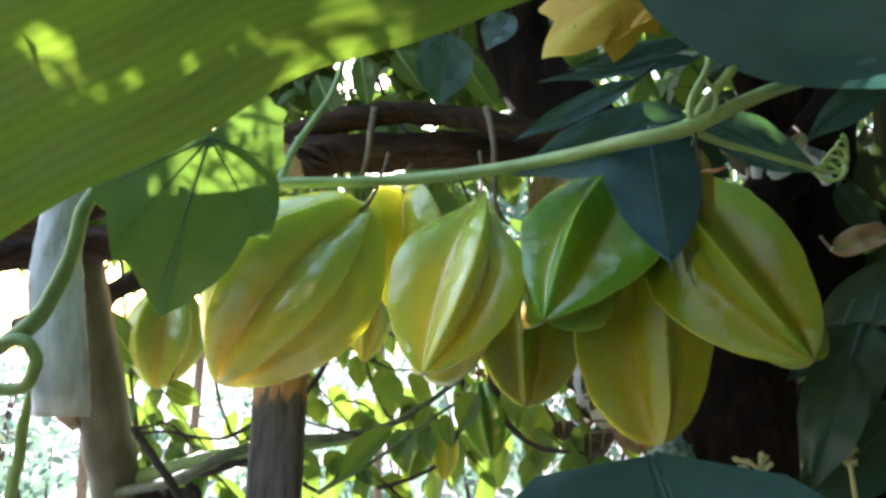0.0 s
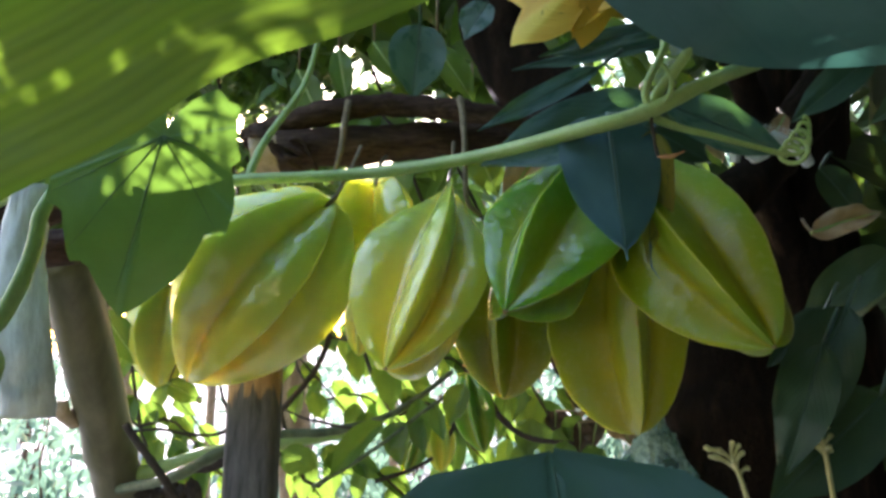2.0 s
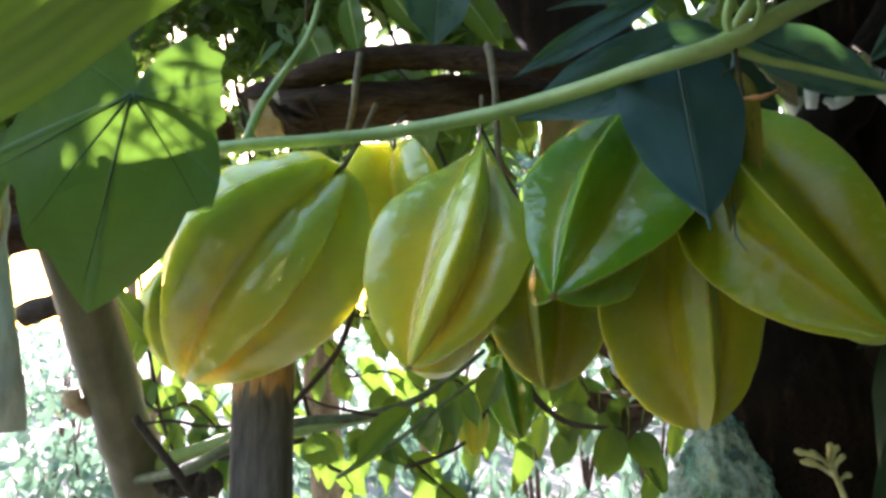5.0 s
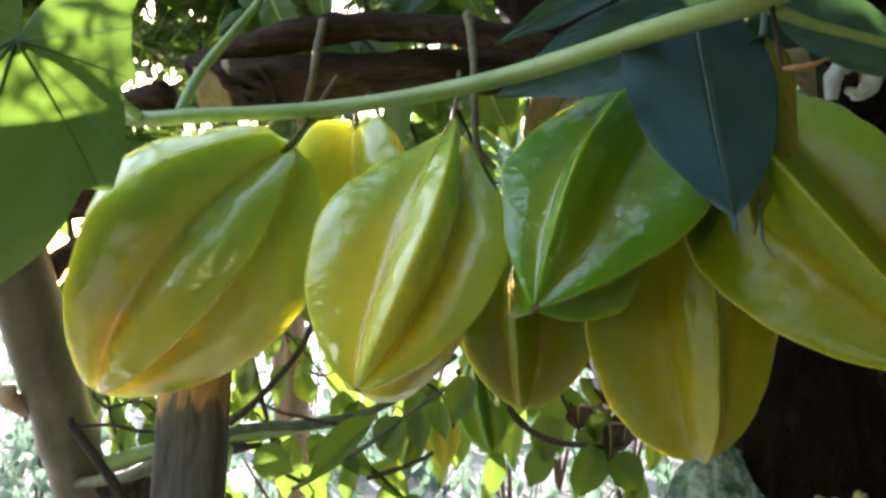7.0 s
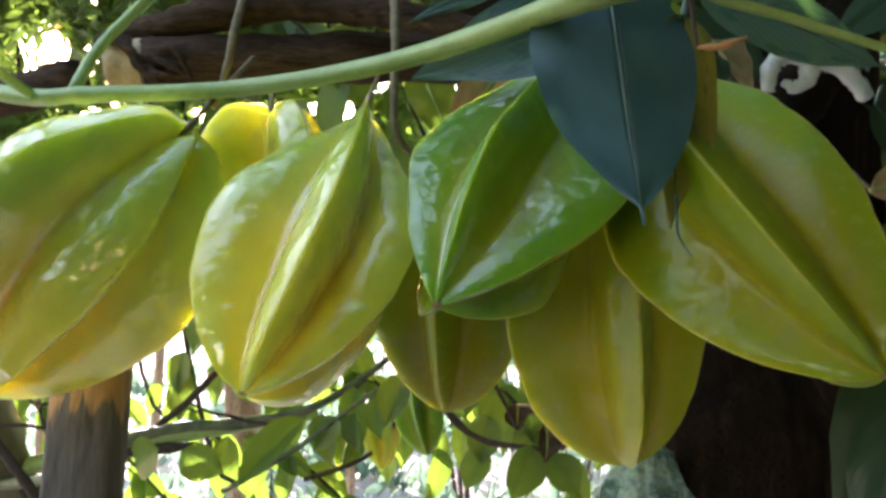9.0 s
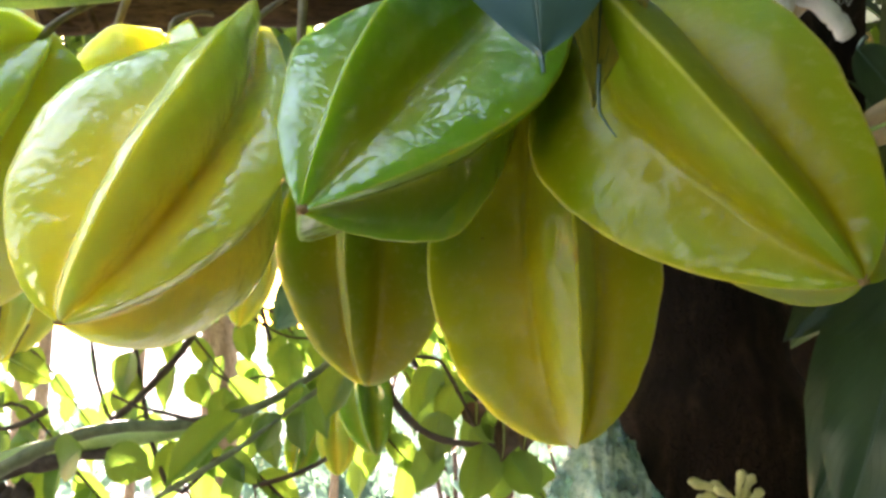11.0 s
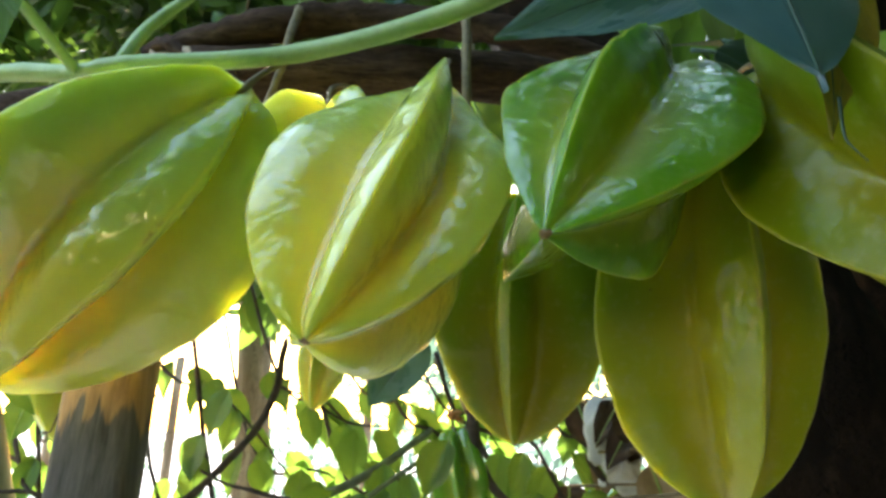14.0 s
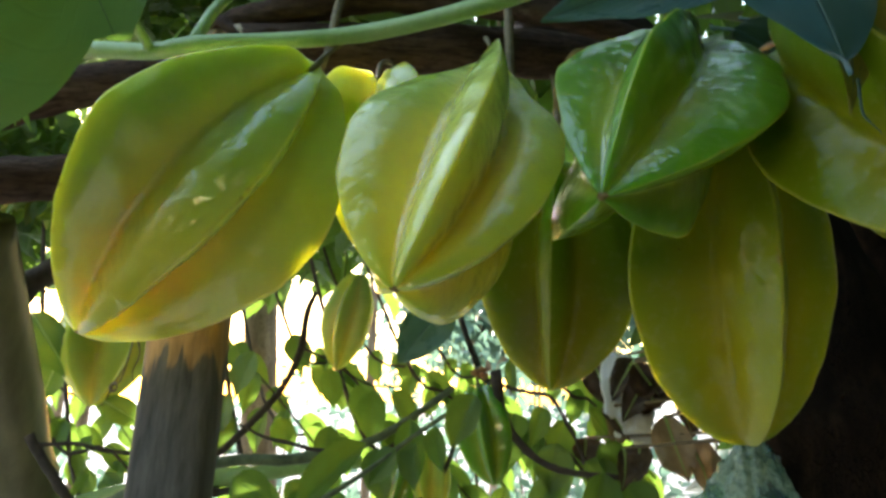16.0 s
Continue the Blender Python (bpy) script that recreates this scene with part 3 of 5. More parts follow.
def in_gap(m, long, wide):
    """Whether a leaf at the pose m would close one of the gaps."""
    back = m.inverted()
    for at, toward, gap in [(at, SUN_DIR, gap + (0.004 if long > 0.035 else 0.0)) for at, gap in SUN_GAPS] + SKY_GAPS:
        p, way = back @ Vector(at), back.to_3x3() @ Vector(toward)
        if abs(way.z) < 0.02:
            continue
        p = p - way * (p.z / way.z)
        if abs(p.x) < wide / 2 + gap and -gap < p.y < long + gap:
            return True
    return False


def box_leaves(count, low, high, size, seed, material, name, parent=None, gap=None, limit=0.18):
    r = random.Random(seed)
    bm = bmesh.new()
    bm.loops.layers.uv.verify()
    for _ in range(count):
        p = Vector([r.uniform(a, b) for a, b in zip(low, high)])
        if size >= 0.12:
            p += noise.noise_vector(p * 2.2) * 0.16
        way = Vector((r.uniform(-1, 1), r.uniform(-1, 1), r.uniform(-1.0, 0.3))).normalized()
        normal = Vector((r.uniform(-0.8, 0.8), r.uniform(-1.2, 0.4), r.uniform(0.2, 1.0)))
        long = size * r.uniform(0.7, 1.2)
        wide = long * r.uniform(0.45, 0.58)
        m, _ = leaf_pose(p, p + way * long, normal)
        if (gap and noise.noise(p * gap) > limit) or in_gap(m, long, wide):
            continue
        blade_bm(long, wide, 0.2, 0.12, 0.45, 0.03, r.random() * 9, 2, 4, bm, m)
    return part(name, bm, material, parent)


# a leaf roof over and behind the fruit, mostly out of view, added for shade
tagged(box_leaves(3600, (-0.20, -0.05, 1.78), (1.3, 1.3, 2.05), 0.09, 11, m_leaf, "leaf_roof"), "dense green leaf roof added overhead to shade the fruit", "foliage", kind="stuff")
tagged(box_leaves(650, (-0.45, 0.7, 1.78), (-0.08, 1.3, 2.05), 0.09, 23, m_leaf, "leaf_roof"), "green leaf roof added over the back beam for shade", "foliage", kind="stuff")
tagged(box_leaves(2000, (0.0, -0.6, 1.78), (1.3, 0.0, 2.05), 0.09, 17, m_leaf, "leaf_roof"), "dense green leaf roof added to darken the pergola's right end", "foliage", kind="stuff")
tagged(box_leaves(800, (-0.55, -0.55, 1.72), (0.0, 0.0, 1.95), 0.09, 27, m_leaf, "leaf_roof"), "green leaf roof added to dim the pergola's open end", "foliage", kind="stuff")
tagged(box_leaves(7500, (-1.15, 0.90, 1.62), (0.0, 1.90, 2.1), 0.07, 16, m_leaf, "leaf_roof"), "dense green leaf roof thickened at the back to hold off the sun", "foliage", kind="stuff")
# leaf walls added round the camera to block light from front and sides
tagged(box_leaves(5200, (0.31, -0.8, 0.5), (0.9, 1.3, 1.9), 0.10, 12, m_shade, "hedge"), "dense dark hedge added to block light from the right", "foliage", kind="stuff")
tagged(box_leaves(6500, (-0.75, -1.7, 0.1), (1.0, -0.8, 1.32), 0.12, 15, m_shade, "hedge"), "dense dark hedge added out of view to block front light", "foliage", kind="stuff")
tagged(box_leaves(2600, (-1.6, -1.9, 0.0), (-0.75, -1.3, 1.35), 0.12, 18, m_shade, "hedge"), "low dark hedge added out of view to block corner light", "foliage", kind="stuff")
tagged(box_leaves(6500, (-1.6, -1.2, 0.0), (-1.0, 0.55, 1.72), 0.12, 20, m_shade, "hedge"), "tall dark hedge added out of view to block light from the left", "foliage", kind="stuff")
tagged(box_leaves(4300, (-0.28, -1.5, 1.2), (1.0, -0.8, 2.4), 0.12, 22, m_shade, "hedge"), "tall dark hedge added out of view to block front-right light", "foliage", kind="stuff")
# the leaf screen behind, through which the low sun comes in patches
tagged(box_leaves(1900, (-1.5, 1.1, 1.60), (0.75, 2.0, 2.35), 0.075, 13, m_leaf, "leaf_screen", gap=3.0, limit=0.28), "sunlit leaves hanging behind the beam", "foliage", kind="stuff")
tagged(box_leaves(130, (-0.45, 0.65, 1.54), (0.40, 1.0, 1.74), 0.055, 14, m_leaf, "hanging_leaves", gap=4.5), "backlit leaves hanging close behind the beam", "foliage", kind="stuff")
# a dense layer added in the sun's way, so only small dapples pass
tagged(box_leaves(6000, (-0.42, 0.55, 1.50), (-0.10, 0.70, 1.80), 0.024, 19, m_leaf, "hanging_leaves"), "small dense leaves added in the sun's way by the side pole", "foliage", kind="stuff")
# a clump added to stop a stray sun spot on the bluish leaf
tagged(box_leaves(260, (-0.25, 0.72, 1.58), (-0.09, 0.88, 1.71), 0.032, 43, m_leaf, "hanging_leaves"), "leaf clump added behind the beam to stop a sun spot", "foliage", kind="stuff")
# hidden leaves added close behind lobed leaf and blade, breaking sun into small patches
tagged(box_leaves(420, (-0.165, 0.345, 1.475), (-0.085, 0.405, 1.525), 0.016, 41, m_leaf, "hanging_leaves"), "small hidden leaves added to break up the sun on the lobed leaf", "foliage", kind="stuff")
tagged(box_leaves(700, (-0.20, 0.27, 1.50), (-0.085, 0.33, 1.56), 0.018, 42, m_leaf, "hanging_leaves"), "small hidden leaves added to break up the sun on the broad blade", "foliage", kind="stuff")


def shrub(at, height, spread, count, size, seed, label):
    ob = thing("shrub", (at[0], at[1], 0), label, "shrub", "garden shrubs")
    r = random.Random(seed)
    for _ in range(4):
        lean = Vector((r.uniform(-1, 1) * spread * 0.6, r.uniform(-1, 1) * spread * 0.6, height * r.uniform(0.6, 0.9)))
        foot = Vector((at[0], at[1], -0.03))
        part("stem", tube([foot, foot + lean * 0.5 + Vector((0.03, 0, 0)), foot + lean], [0.016, 0.011, 0.005], 6, 3, 0.3), m_branch, ob)
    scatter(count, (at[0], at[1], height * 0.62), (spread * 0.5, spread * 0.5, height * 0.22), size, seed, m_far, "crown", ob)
    return ob


SHRUBS = [(-1.9, 3.4, 1.1, 0.5), (-1.0, 4.4, 1.0, 0.5), (1.0, 2.6, 1.6, 0.5), (0.5, 6.2, 2.3, 0.7), (-0.7, 8.0, 2.4, 0.8),
          (-3.2, 5.2, 1.4, 0.8), (1.9, 4.0, 1.9, 0.7), (0.9, 5.6, 1.5, 0.7), (-1.6, 7.0, 1.6, 0.8), (-4.6, 8.0, 1.7, 0.9),
          (0.1, 4.6, 1.6, 0.6)]
for n, (x, y, h, s) in enumerate(SHRUBS):
    shrub((x, y), h, s, 460, 0.10, 30 + n, "sunlit leafy green garden shrub on dry soil")


def tree(at, height, trunk, spread, count, size, seed, label):
    ob = thing("tree", (at[0], at[1], 0), label, "tree", "trees behind the garden")
    r = random.Random(seed)
    foot = Vector((at[0], at[1], -0.05))
    fork = foot + Vector((r.uniform(-0.2, 0.2), r.uniform(-0.2, 0.2), height * 0.55))
    part("trunk", tube([foot, (foot + fork) / 2 + Vector((0.05, 0.03, 0)), fork], [trunk, trunk * 0.8, trunk * 0.6], 12, 5, 0.25, None, seed), m_palebark, ob)
    for _ in range(5):
        end = fork + Vector((r.uniform(-1, 1) * spread, r.uniform(-1, 1) * spread, height * r.uniform(0.15, 0.42)))
        part("limb", tube([fork - Vector((0, 0, 0.1)), (fork + end) / 2 + Vector((0, 0, 0.1)), end], [trunk * 0.5, trunk * 0.3, 0.01], 7, 3, 0.2), m_palebark, ob)
    bm = bmesh.new()
    bm.loops.layers.uv.verify()
    hubs = [Vector((at[0] + r.gauss(0, 0.55) * spread, at[1] + r.gauss(0, 0.55) * spread, height * r.uniform(0.5, 1.0))) for _ in range(16)]
    for _ in range(count):
        p = r.choice(hubs) + Vector((r.gauss(0, 1), r.gauss(0, 1), r.gauss(0, 0.7))) * spread * 0.22
        m, _ = leaf_pose(p, p + Vector((r.uniform(-1, 1), r.uniform(-1, 1), r.uniform(-1, 0.2))).normalized() * size, (r.uniform(-1, 1), r.uniform(-1, 1), 1))
        blade_bm(size, size * 0.5, 0.2, 0.1, 0.4, 0.02, 0.0, 2, 3, bm, m)
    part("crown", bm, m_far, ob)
    return ob


TREES = [(0.4, 9.5, 3.4), (3.0, 8.5, 4.4), (6.2, 11.0, 5.2), (0.8, 13.5, 4.4), (2.6, 14.0, 6.0), (-9.0, 10.0, 4.6)]
for n, (x, y, h) in enumerate(TREES):
    tree((x, y), h, 0.10, 1.5, 1500, 0.24, 60 + n, "leafy green garden tree with a pale trunk")

# unseen trees round the camera, added to shade this side of the garden
for n, (x, y, h) in enumerate([(2.6, -1.2, 4.0), (1.2, -3.6, 4.5), (3.2, 1.6, 4.2), (4.4, -0.4, 4.4)]):
    tree((x, y), h, 0.11, 1.3, 1500, 0.22, 90 + n, "leafy green tree added out of view to shade the pergola")


def pale_trunk(at, radius, height, lean, label):
    foot = Vector((at[0], at[1], -0.05))
    head = foot + Vector((lean, 0.1, height))
    ob = thing("garden_post", (at[0], at[1], 0), label, "post", "posts in the garden")
    part("trunk", tube([foot, (foot + head) / 2, head], [radius, radius * 0.95, radius * 0.9], 14, 6, 0.12, None, at[0]), m_palebark, ob)
    part("cut_top", tube([head - Vector((0, 0, 0.004)), head + Vector((0, 0, 0.006))], [radius * 0.86, radius * 0.8], 14, 1, 0.1), m_branch, ob)
    return ob


pale_trunk((-0.40, 2.0), 0.045, 2.2, -0.12, "pale upright timber post in the sunlit garden")
pale_trunk((-0.33, 2.9), 0.016, 2.1, 0.02, "thin pale stick standing in the garden")
for n, (x, y, r_) in enumerate([(-1.06, 2.3, 0.02), (-0.94, 2.6, 0.016), (-1.20, 2.5, 0.018)]):
    pale_trunk((x, y), r_, 1.55 + 0.1 * n, 0.05 * math.sin(n * 2.0), "slim bamboo garden stake with a cut top")


def litter():
    r = random.Random(5)
    bm = bmesh.new()
    bm.loops.layers.uv.verify()
    for _ in range(1500):
        p = Vector((r.uniform(-3, 3), r.uniform(0.8, 6), 0.075))
        m, _ = leaf_pose(p, p + Vector((r.uniform(-1, 1), r.uniform(-1, 1), r.uniform(-0.1, 0.2))) * 0.1, (r.uniform(-0.4, 0.4), r.uniform(-0.4, 0.4), 1))
        blade_bm(0.09, 0.04, 0.3, 0.1, 0.4, 0.05, r.random(), 2, 3, bm, m)
    return bm


def low_plants():
    r = random.Random(6)
    bm = bmesh.new()
    bm.loops.layers.uv.verify()
    for _ in range(110):
        y = r.uniform(4.0, 13.0)
        centre = Vector((r.uniform(-0.75, 0.55) * y, y, 0.02))
        tall = r.uniform(0.15, 0.5)
        for _ in range(11):
            lean = Vector((r.uniform(-0.7, 0.7), r.uniform(-0.7, 0.7), 1)).normalized()
            p = centre + Vector((r.uniform(-0.1, 0.1), r.uniform(-0.1, 0.1), 0))
            m, _ = leaf_pose(p, p + lean * tall, (r.uniform(-1, 1), r.uniform(-1, 0.4), 0.6))
            blade_bm(tall, tall * r.uniform(0.14, 0.34), 0.2, 0.2, 0.4, 0.03, r.random(), 2, 4, bm, m)
    return bm


tagged(part("low_plants", low_plants(), m_far), "sunlit low garden plants coloured bluish for distance", "plants", kind="stuff")
tagged(part("leaf_litter", litter(), m_litter), "dry brown fallen leaves on the soil", "leaf litter", kind="stuff")

# ---- posts, trunk and beams ----
trunk = thing("fruit_tree", (0.19, 0.5, 0), "star fruit tree trunk, bark coloured dark for the deep shade", "tree")
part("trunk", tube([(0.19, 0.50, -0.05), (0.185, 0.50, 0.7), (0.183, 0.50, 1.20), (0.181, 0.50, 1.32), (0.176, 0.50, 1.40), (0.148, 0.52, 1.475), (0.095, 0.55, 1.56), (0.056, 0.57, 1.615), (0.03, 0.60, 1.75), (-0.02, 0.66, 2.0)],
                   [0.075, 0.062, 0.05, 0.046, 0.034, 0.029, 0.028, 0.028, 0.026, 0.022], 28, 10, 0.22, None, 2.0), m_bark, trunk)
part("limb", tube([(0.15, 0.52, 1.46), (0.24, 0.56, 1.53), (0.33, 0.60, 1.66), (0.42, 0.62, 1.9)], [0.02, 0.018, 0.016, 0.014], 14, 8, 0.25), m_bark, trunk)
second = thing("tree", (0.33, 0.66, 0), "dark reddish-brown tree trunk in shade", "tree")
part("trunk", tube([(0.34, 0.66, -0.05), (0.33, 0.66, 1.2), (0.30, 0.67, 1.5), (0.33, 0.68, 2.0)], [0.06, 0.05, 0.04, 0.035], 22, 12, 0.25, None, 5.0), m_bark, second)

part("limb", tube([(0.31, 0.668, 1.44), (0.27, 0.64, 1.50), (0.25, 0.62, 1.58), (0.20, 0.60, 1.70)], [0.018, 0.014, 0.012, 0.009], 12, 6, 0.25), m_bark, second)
stake = thing("wooden_stake", (-0.083, 0.39, 0), "grey weathered wooden stake with a torn brown top", "stake")


def stake_bm():
    bm = bmesh.new()
    rows = []
    for i in range(41):
        s = i / 40
        z = -0.05 + 1.462 * s
        c = Vector((-0.0805 - 0.004 * (z - 1.3) * 10 * 0.1, 0.385 + 0.16 * (z - 1.3), z))
        ring = []
        for k in range(16):
            a = 2 * math.pi * k / 16
            x = 0.0135 * math.copysign(abs(math.cos(a)) ** 0.35, math.cos(a))
            y = 0.009 * math.copysign(abs(math.sin(a)) ** 0.35, math.sin(a))
            w = 0.0008 * noise.noise(Vector((x * 90, y * 90, z * 6)))
            top = 0.008 * noise.noise(Vector((x * 300, y * 300, 1))) if i == 40 else 0
            ring.append(bm.verts.new(c + Vector((x * (1 + w * 40), y * (1 + w * 40) - x * 0.25, top))))
        rows.append(ring)
    for a, b in zip(rows, rows[1:]):
        for k in range(16):
            bm.faces.new((a[k], a[(k + 1) % 16], b[(k + 1) % 16], b[k]))
    bm.faces.new(rows[-1])
    bm.faces.new(rows[0][::-1])
    return bm


part("shaft", stake_bm(), m_stake, stake)

for k in range(6):
    x = -0.092 + 0.0045 * k
    part("splinter", tube([(x, 0.3925 - 0.25 * (x + 0.0805), 1.372 + 0.004 * math.sin(k * 2)), (x + 0.0006, 0.3935 - 0.25 * (x + 0.0805), 1.392), (x + 0.001, 0.398, 1.416 + 0.005 * math.sin(k * 3))], [0.0006, 0.0012, 0.0004], 5, 3, 0.4, None, k), m_splinter, stake)
post = thing("bamboo_post", (-0.40, 1.616, 0), "pale green-brown bamboo post holding up the pergola", "post")
FOOT, HEAD = Vector((-0.40, 1.616, -0.05)), Vector((-0.322, 0.655, 1.487))


def bamboo():
    nodes = [0.14 * k + 0.045 for k in range(7)]
    points, radii = [], []
    for i in range(121):
        s = i / 120
        near = min(abs(s - k) for k in nodes)
        points.append(FOOT.lerp(HEAD, s))
        radii.append(0.0265 - 0.003 * s + 0.0022 * math.exp(-((near / 0.006) ** 2)) - 0.0012 * math.exp(-(((near - 0.012) / 0.006) ** 2)))
    return tube(points, radii, 24, 1, 0.05)


part("culm", bamboo(), m_bamboo, post)
knot = FOOT.lerp(HEAD, 0.905)
part("branch_nub", tube([knot + Vector((-0.02, -0.012, 0)), knot + Vector((-0.024, -0.028, 0.006)), knot + Vector((-0.025, -0.032, 0.018))], [0.009, 0.008, 0.006], 10, 4, 0.3), m_nub, post, "pale cut bamboo side-branch nub")

beam = thing("pergola_beam", (-0.02, 0.46, 1.53), "brown bark-covered pole laid across the pergola", "beam")
part("pole", tube([(-0.084, 0.452, 1.518), (-0.05, 0.455, 1.521), (0.0, 0.46, 1.524), (0.06, 0.47, 1.525), (0.14, 0.5, 1.52)],
                  [0.0125, 0.012, 0.011, 0.0105, 0.010], 20, 8, 0.16, None, 1.0), m_branch, beam)
part("cut_end", tube([(-0.0985, 0.450, 1.5165), (-0.0905, 0.451, 1.5175), (-0.0835, 0.452, 1.518)], [0.0122, 0.0130, 0.0134], 18, 4, 0.18, None, 4.0), m_nub, beam, "pale peeled end of the pole")
side_pole = thing("pergola_beam", (-0.21, 0.47, 1.497), "dark brown pole running beside the bamboo post", "beam")
part("pole", tube([(-0.42, 0.49, 1.452), (-0.253, 0.475, 1.488), (-0.205, 0.472, 1.499), (-0.165, 0.468, 1.509), (-0.118, 0.462, 1.516)],
                  [0.012, 0.0105, 0.010, 0.0095, 0.009], 18, 8, 0.18, None, 6.0), m_branch, side_pole)
lower = thing("pergola_beam", (-0.25, 0.52, 1.475), "grey-brown weathered pole lying beside the bamboo post", "beam")
part("pole", tube([(-0.42, 0.53, 1.458), (-0.29, 0.515, 1.470), (-0.20, 0.505, 1.476), (-0.13, 0.50, 1.478)], [0.014, 0.0125, 0.0115, 0.010], 18, 8, 0.2, None, 8.0), m_branch, lower)
upper = thing("tree_branch", (-0.02, 0.455, 1.545), "grey-brown branch resting on the beam", "branch")
part("limb", tube([(-0.105, 0.455, 1.527), (-0.07, 0.452, 1.538), (-0.03, 0.45, 1.544), (0.0, 0.447, 1.541), (0.03, 0.44, 1.535), (0.055, 0.44, 1.529), (0.10, 0.45, 1.517), (0.15, 0.48, 1.50)],
                  [0.007, 0.0075, 0.007, 0.0065, 0.006, 0.0055, 0.005, 0.004], 14, 8, 0.25, None, 3.0), m_branch, upper)
part("twig", tube([(-0.041, 0.445, 1.545), (-0.042, 0.434, 1.525), (-0.043, 0.43, 1.512), (-0.048, 0.428, 1.494)], [0.0022, 0.0018, 0.0016, 0.0012], 8, 5, 0.3), m_stalk, upper)
part("twig", tube([(0.024, 0.43, 1.540), (0.0265, 0.40, 1.515), (0.027, 0.388, 1.49), (0.028, 0.386, 1.474), (0.034, 0.388, 1.467)], [0.002, 0.0016, 0.0015, 0.0014, 0.0012], 8, 5, 0.3), m_stalk, upper)
tie = thing("beam_end_wrap", (-0.085, 0.44, 1.525), "pale torn bark at the beam's end", "bark")
for k in range(7):
    a = k * 0.9
    part("fibre", tube([(-0.102 + 0.004 * k, 0.445, 1.527 + 0.006 * math.sin(a)), (-0.09 + 0.004 * k, 0.436, 1.517 + 0.007 * math.cos(a)), (-0.076 + 0.003 * k, 0.44, 1.508 + 0.005 * math.sin(a * 2))],
                       [0.0014, 0.0018, 0.001], 7, 4, 0.8, None, k), m_branch, tie)

stub = thing("cut_branch", (-0.33, 0.74, 1.455), "dark brown cut branch stub by the bamboo post", "branch")
part("limb", tube([(-0.42, 0.75, 1.425), (-0.348, 0.745, 1.446), (-0.325, 0.74, 1.459), (-0.293, 0.737, 1.476)], [0.012, 0.011, 0.0105, 0.010], 14, 6, 0.25), m_twig, stub)
part("cut_face", tube([(-0.2936, 0.737, 1.4757), (-0.2915, 0.7368, 1.4768)], [0.0095, 0.009], 14, 1, 0.1), m_palebark, stub, "pale brown sawn end")

# ---- the star fruits ----
starfruit((-0.034, 0.3609, 1.4725), (-0.1046, 0.3696, 1.39), -44.8, (0.0344, 0.0358, 0.038, 0.038, 0.0472), 0.73, 0.67, 0.434, (0.0042, 0.0075), skin_pale,
          "large pale yellow-green star fruit with a waxy skin", (-0.03, 0.42, 1.512), 1.3, turns=(-9.2, -3.0, 0, 0, 12.2), plumpness=0.18)
starfruit((0.0186, 0.3640, 1.4750), (-0.0037, 0.3105, 1.3958), -2.7, (0.0300, 0.0330, 0.0270, 0.0375, 0.0288), 0.60, 0.55, 0.53, (-0.0038, -0.0044), skin_mixed,
          "yellow-green star fruit with sharp ribs and a waxy shine", (0.02, 0.43, 1.515), 2.1, turns=(-1.8, -0.5, 0.5, -9.0, 12.0), plumpness=0.16, rise=0.06, shoulders=(0.95, 1.95, 2.0, 1.9, 1.6))
starfruit((0.0845, 0.3739, 1.483), (0.0427, 0.3053, 1.4165), 22.4, (0.0274, 0.029, 0.044, 0.0303, 0.0342), 0.40, 0.808, 0.539, (-0.0016, -0.0015), skin_green,
          "bright green unripe star fruit with glossy ribs", (0.08, 0.44, 1.516), 3.7, turns=(5.4, -8.5, 4.5, -3.7, 2.4), plumpness=0.13, rise=0.10)
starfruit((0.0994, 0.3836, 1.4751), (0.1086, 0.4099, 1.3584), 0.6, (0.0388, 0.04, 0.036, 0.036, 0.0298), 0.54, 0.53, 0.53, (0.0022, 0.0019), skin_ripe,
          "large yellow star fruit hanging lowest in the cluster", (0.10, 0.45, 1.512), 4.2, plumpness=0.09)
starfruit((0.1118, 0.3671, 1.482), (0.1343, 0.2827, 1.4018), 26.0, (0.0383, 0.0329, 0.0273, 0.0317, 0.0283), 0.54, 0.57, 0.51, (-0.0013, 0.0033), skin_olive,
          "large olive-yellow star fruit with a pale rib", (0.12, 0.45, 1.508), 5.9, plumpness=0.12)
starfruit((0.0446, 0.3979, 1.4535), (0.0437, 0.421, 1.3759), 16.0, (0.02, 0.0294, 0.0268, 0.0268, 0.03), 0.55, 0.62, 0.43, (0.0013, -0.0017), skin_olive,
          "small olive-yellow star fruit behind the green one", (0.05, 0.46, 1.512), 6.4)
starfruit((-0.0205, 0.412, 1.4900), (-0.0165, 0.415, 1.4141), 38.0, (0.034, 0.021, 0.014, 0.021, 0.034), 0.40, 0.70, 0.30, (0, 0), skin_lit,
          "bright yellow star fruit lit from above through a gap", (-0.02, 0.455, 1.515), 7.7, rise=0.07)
BACK = "star fruits farther back"
starfruit((-0.315, 0.866, 1.477), (-0.325, 0.856, 1.362), 20.0, (0.046, 0.049, 0.046, 0.047, 0.046), 0.55, 0.7, 0.45, (0, 0), skin_pale,
          "pale green-yellow star fruit behind the lobed leaf", (-0.297, 0.742, 1.476), 8.1, BACK, 30, 12)
starfruit((0.021, 0.605, 1.382), (0.031, 0.60, 1.325), 10.0, (0.0165, 0.017, 0.016, 0.017, 0.016), 0.5, 0.6, 0.5, (0, 0), skin_green,
          "small green star fruit hanging from a thin twig", (0.022, 0.615, 1.392), 9.2, BACK, 30, 10)
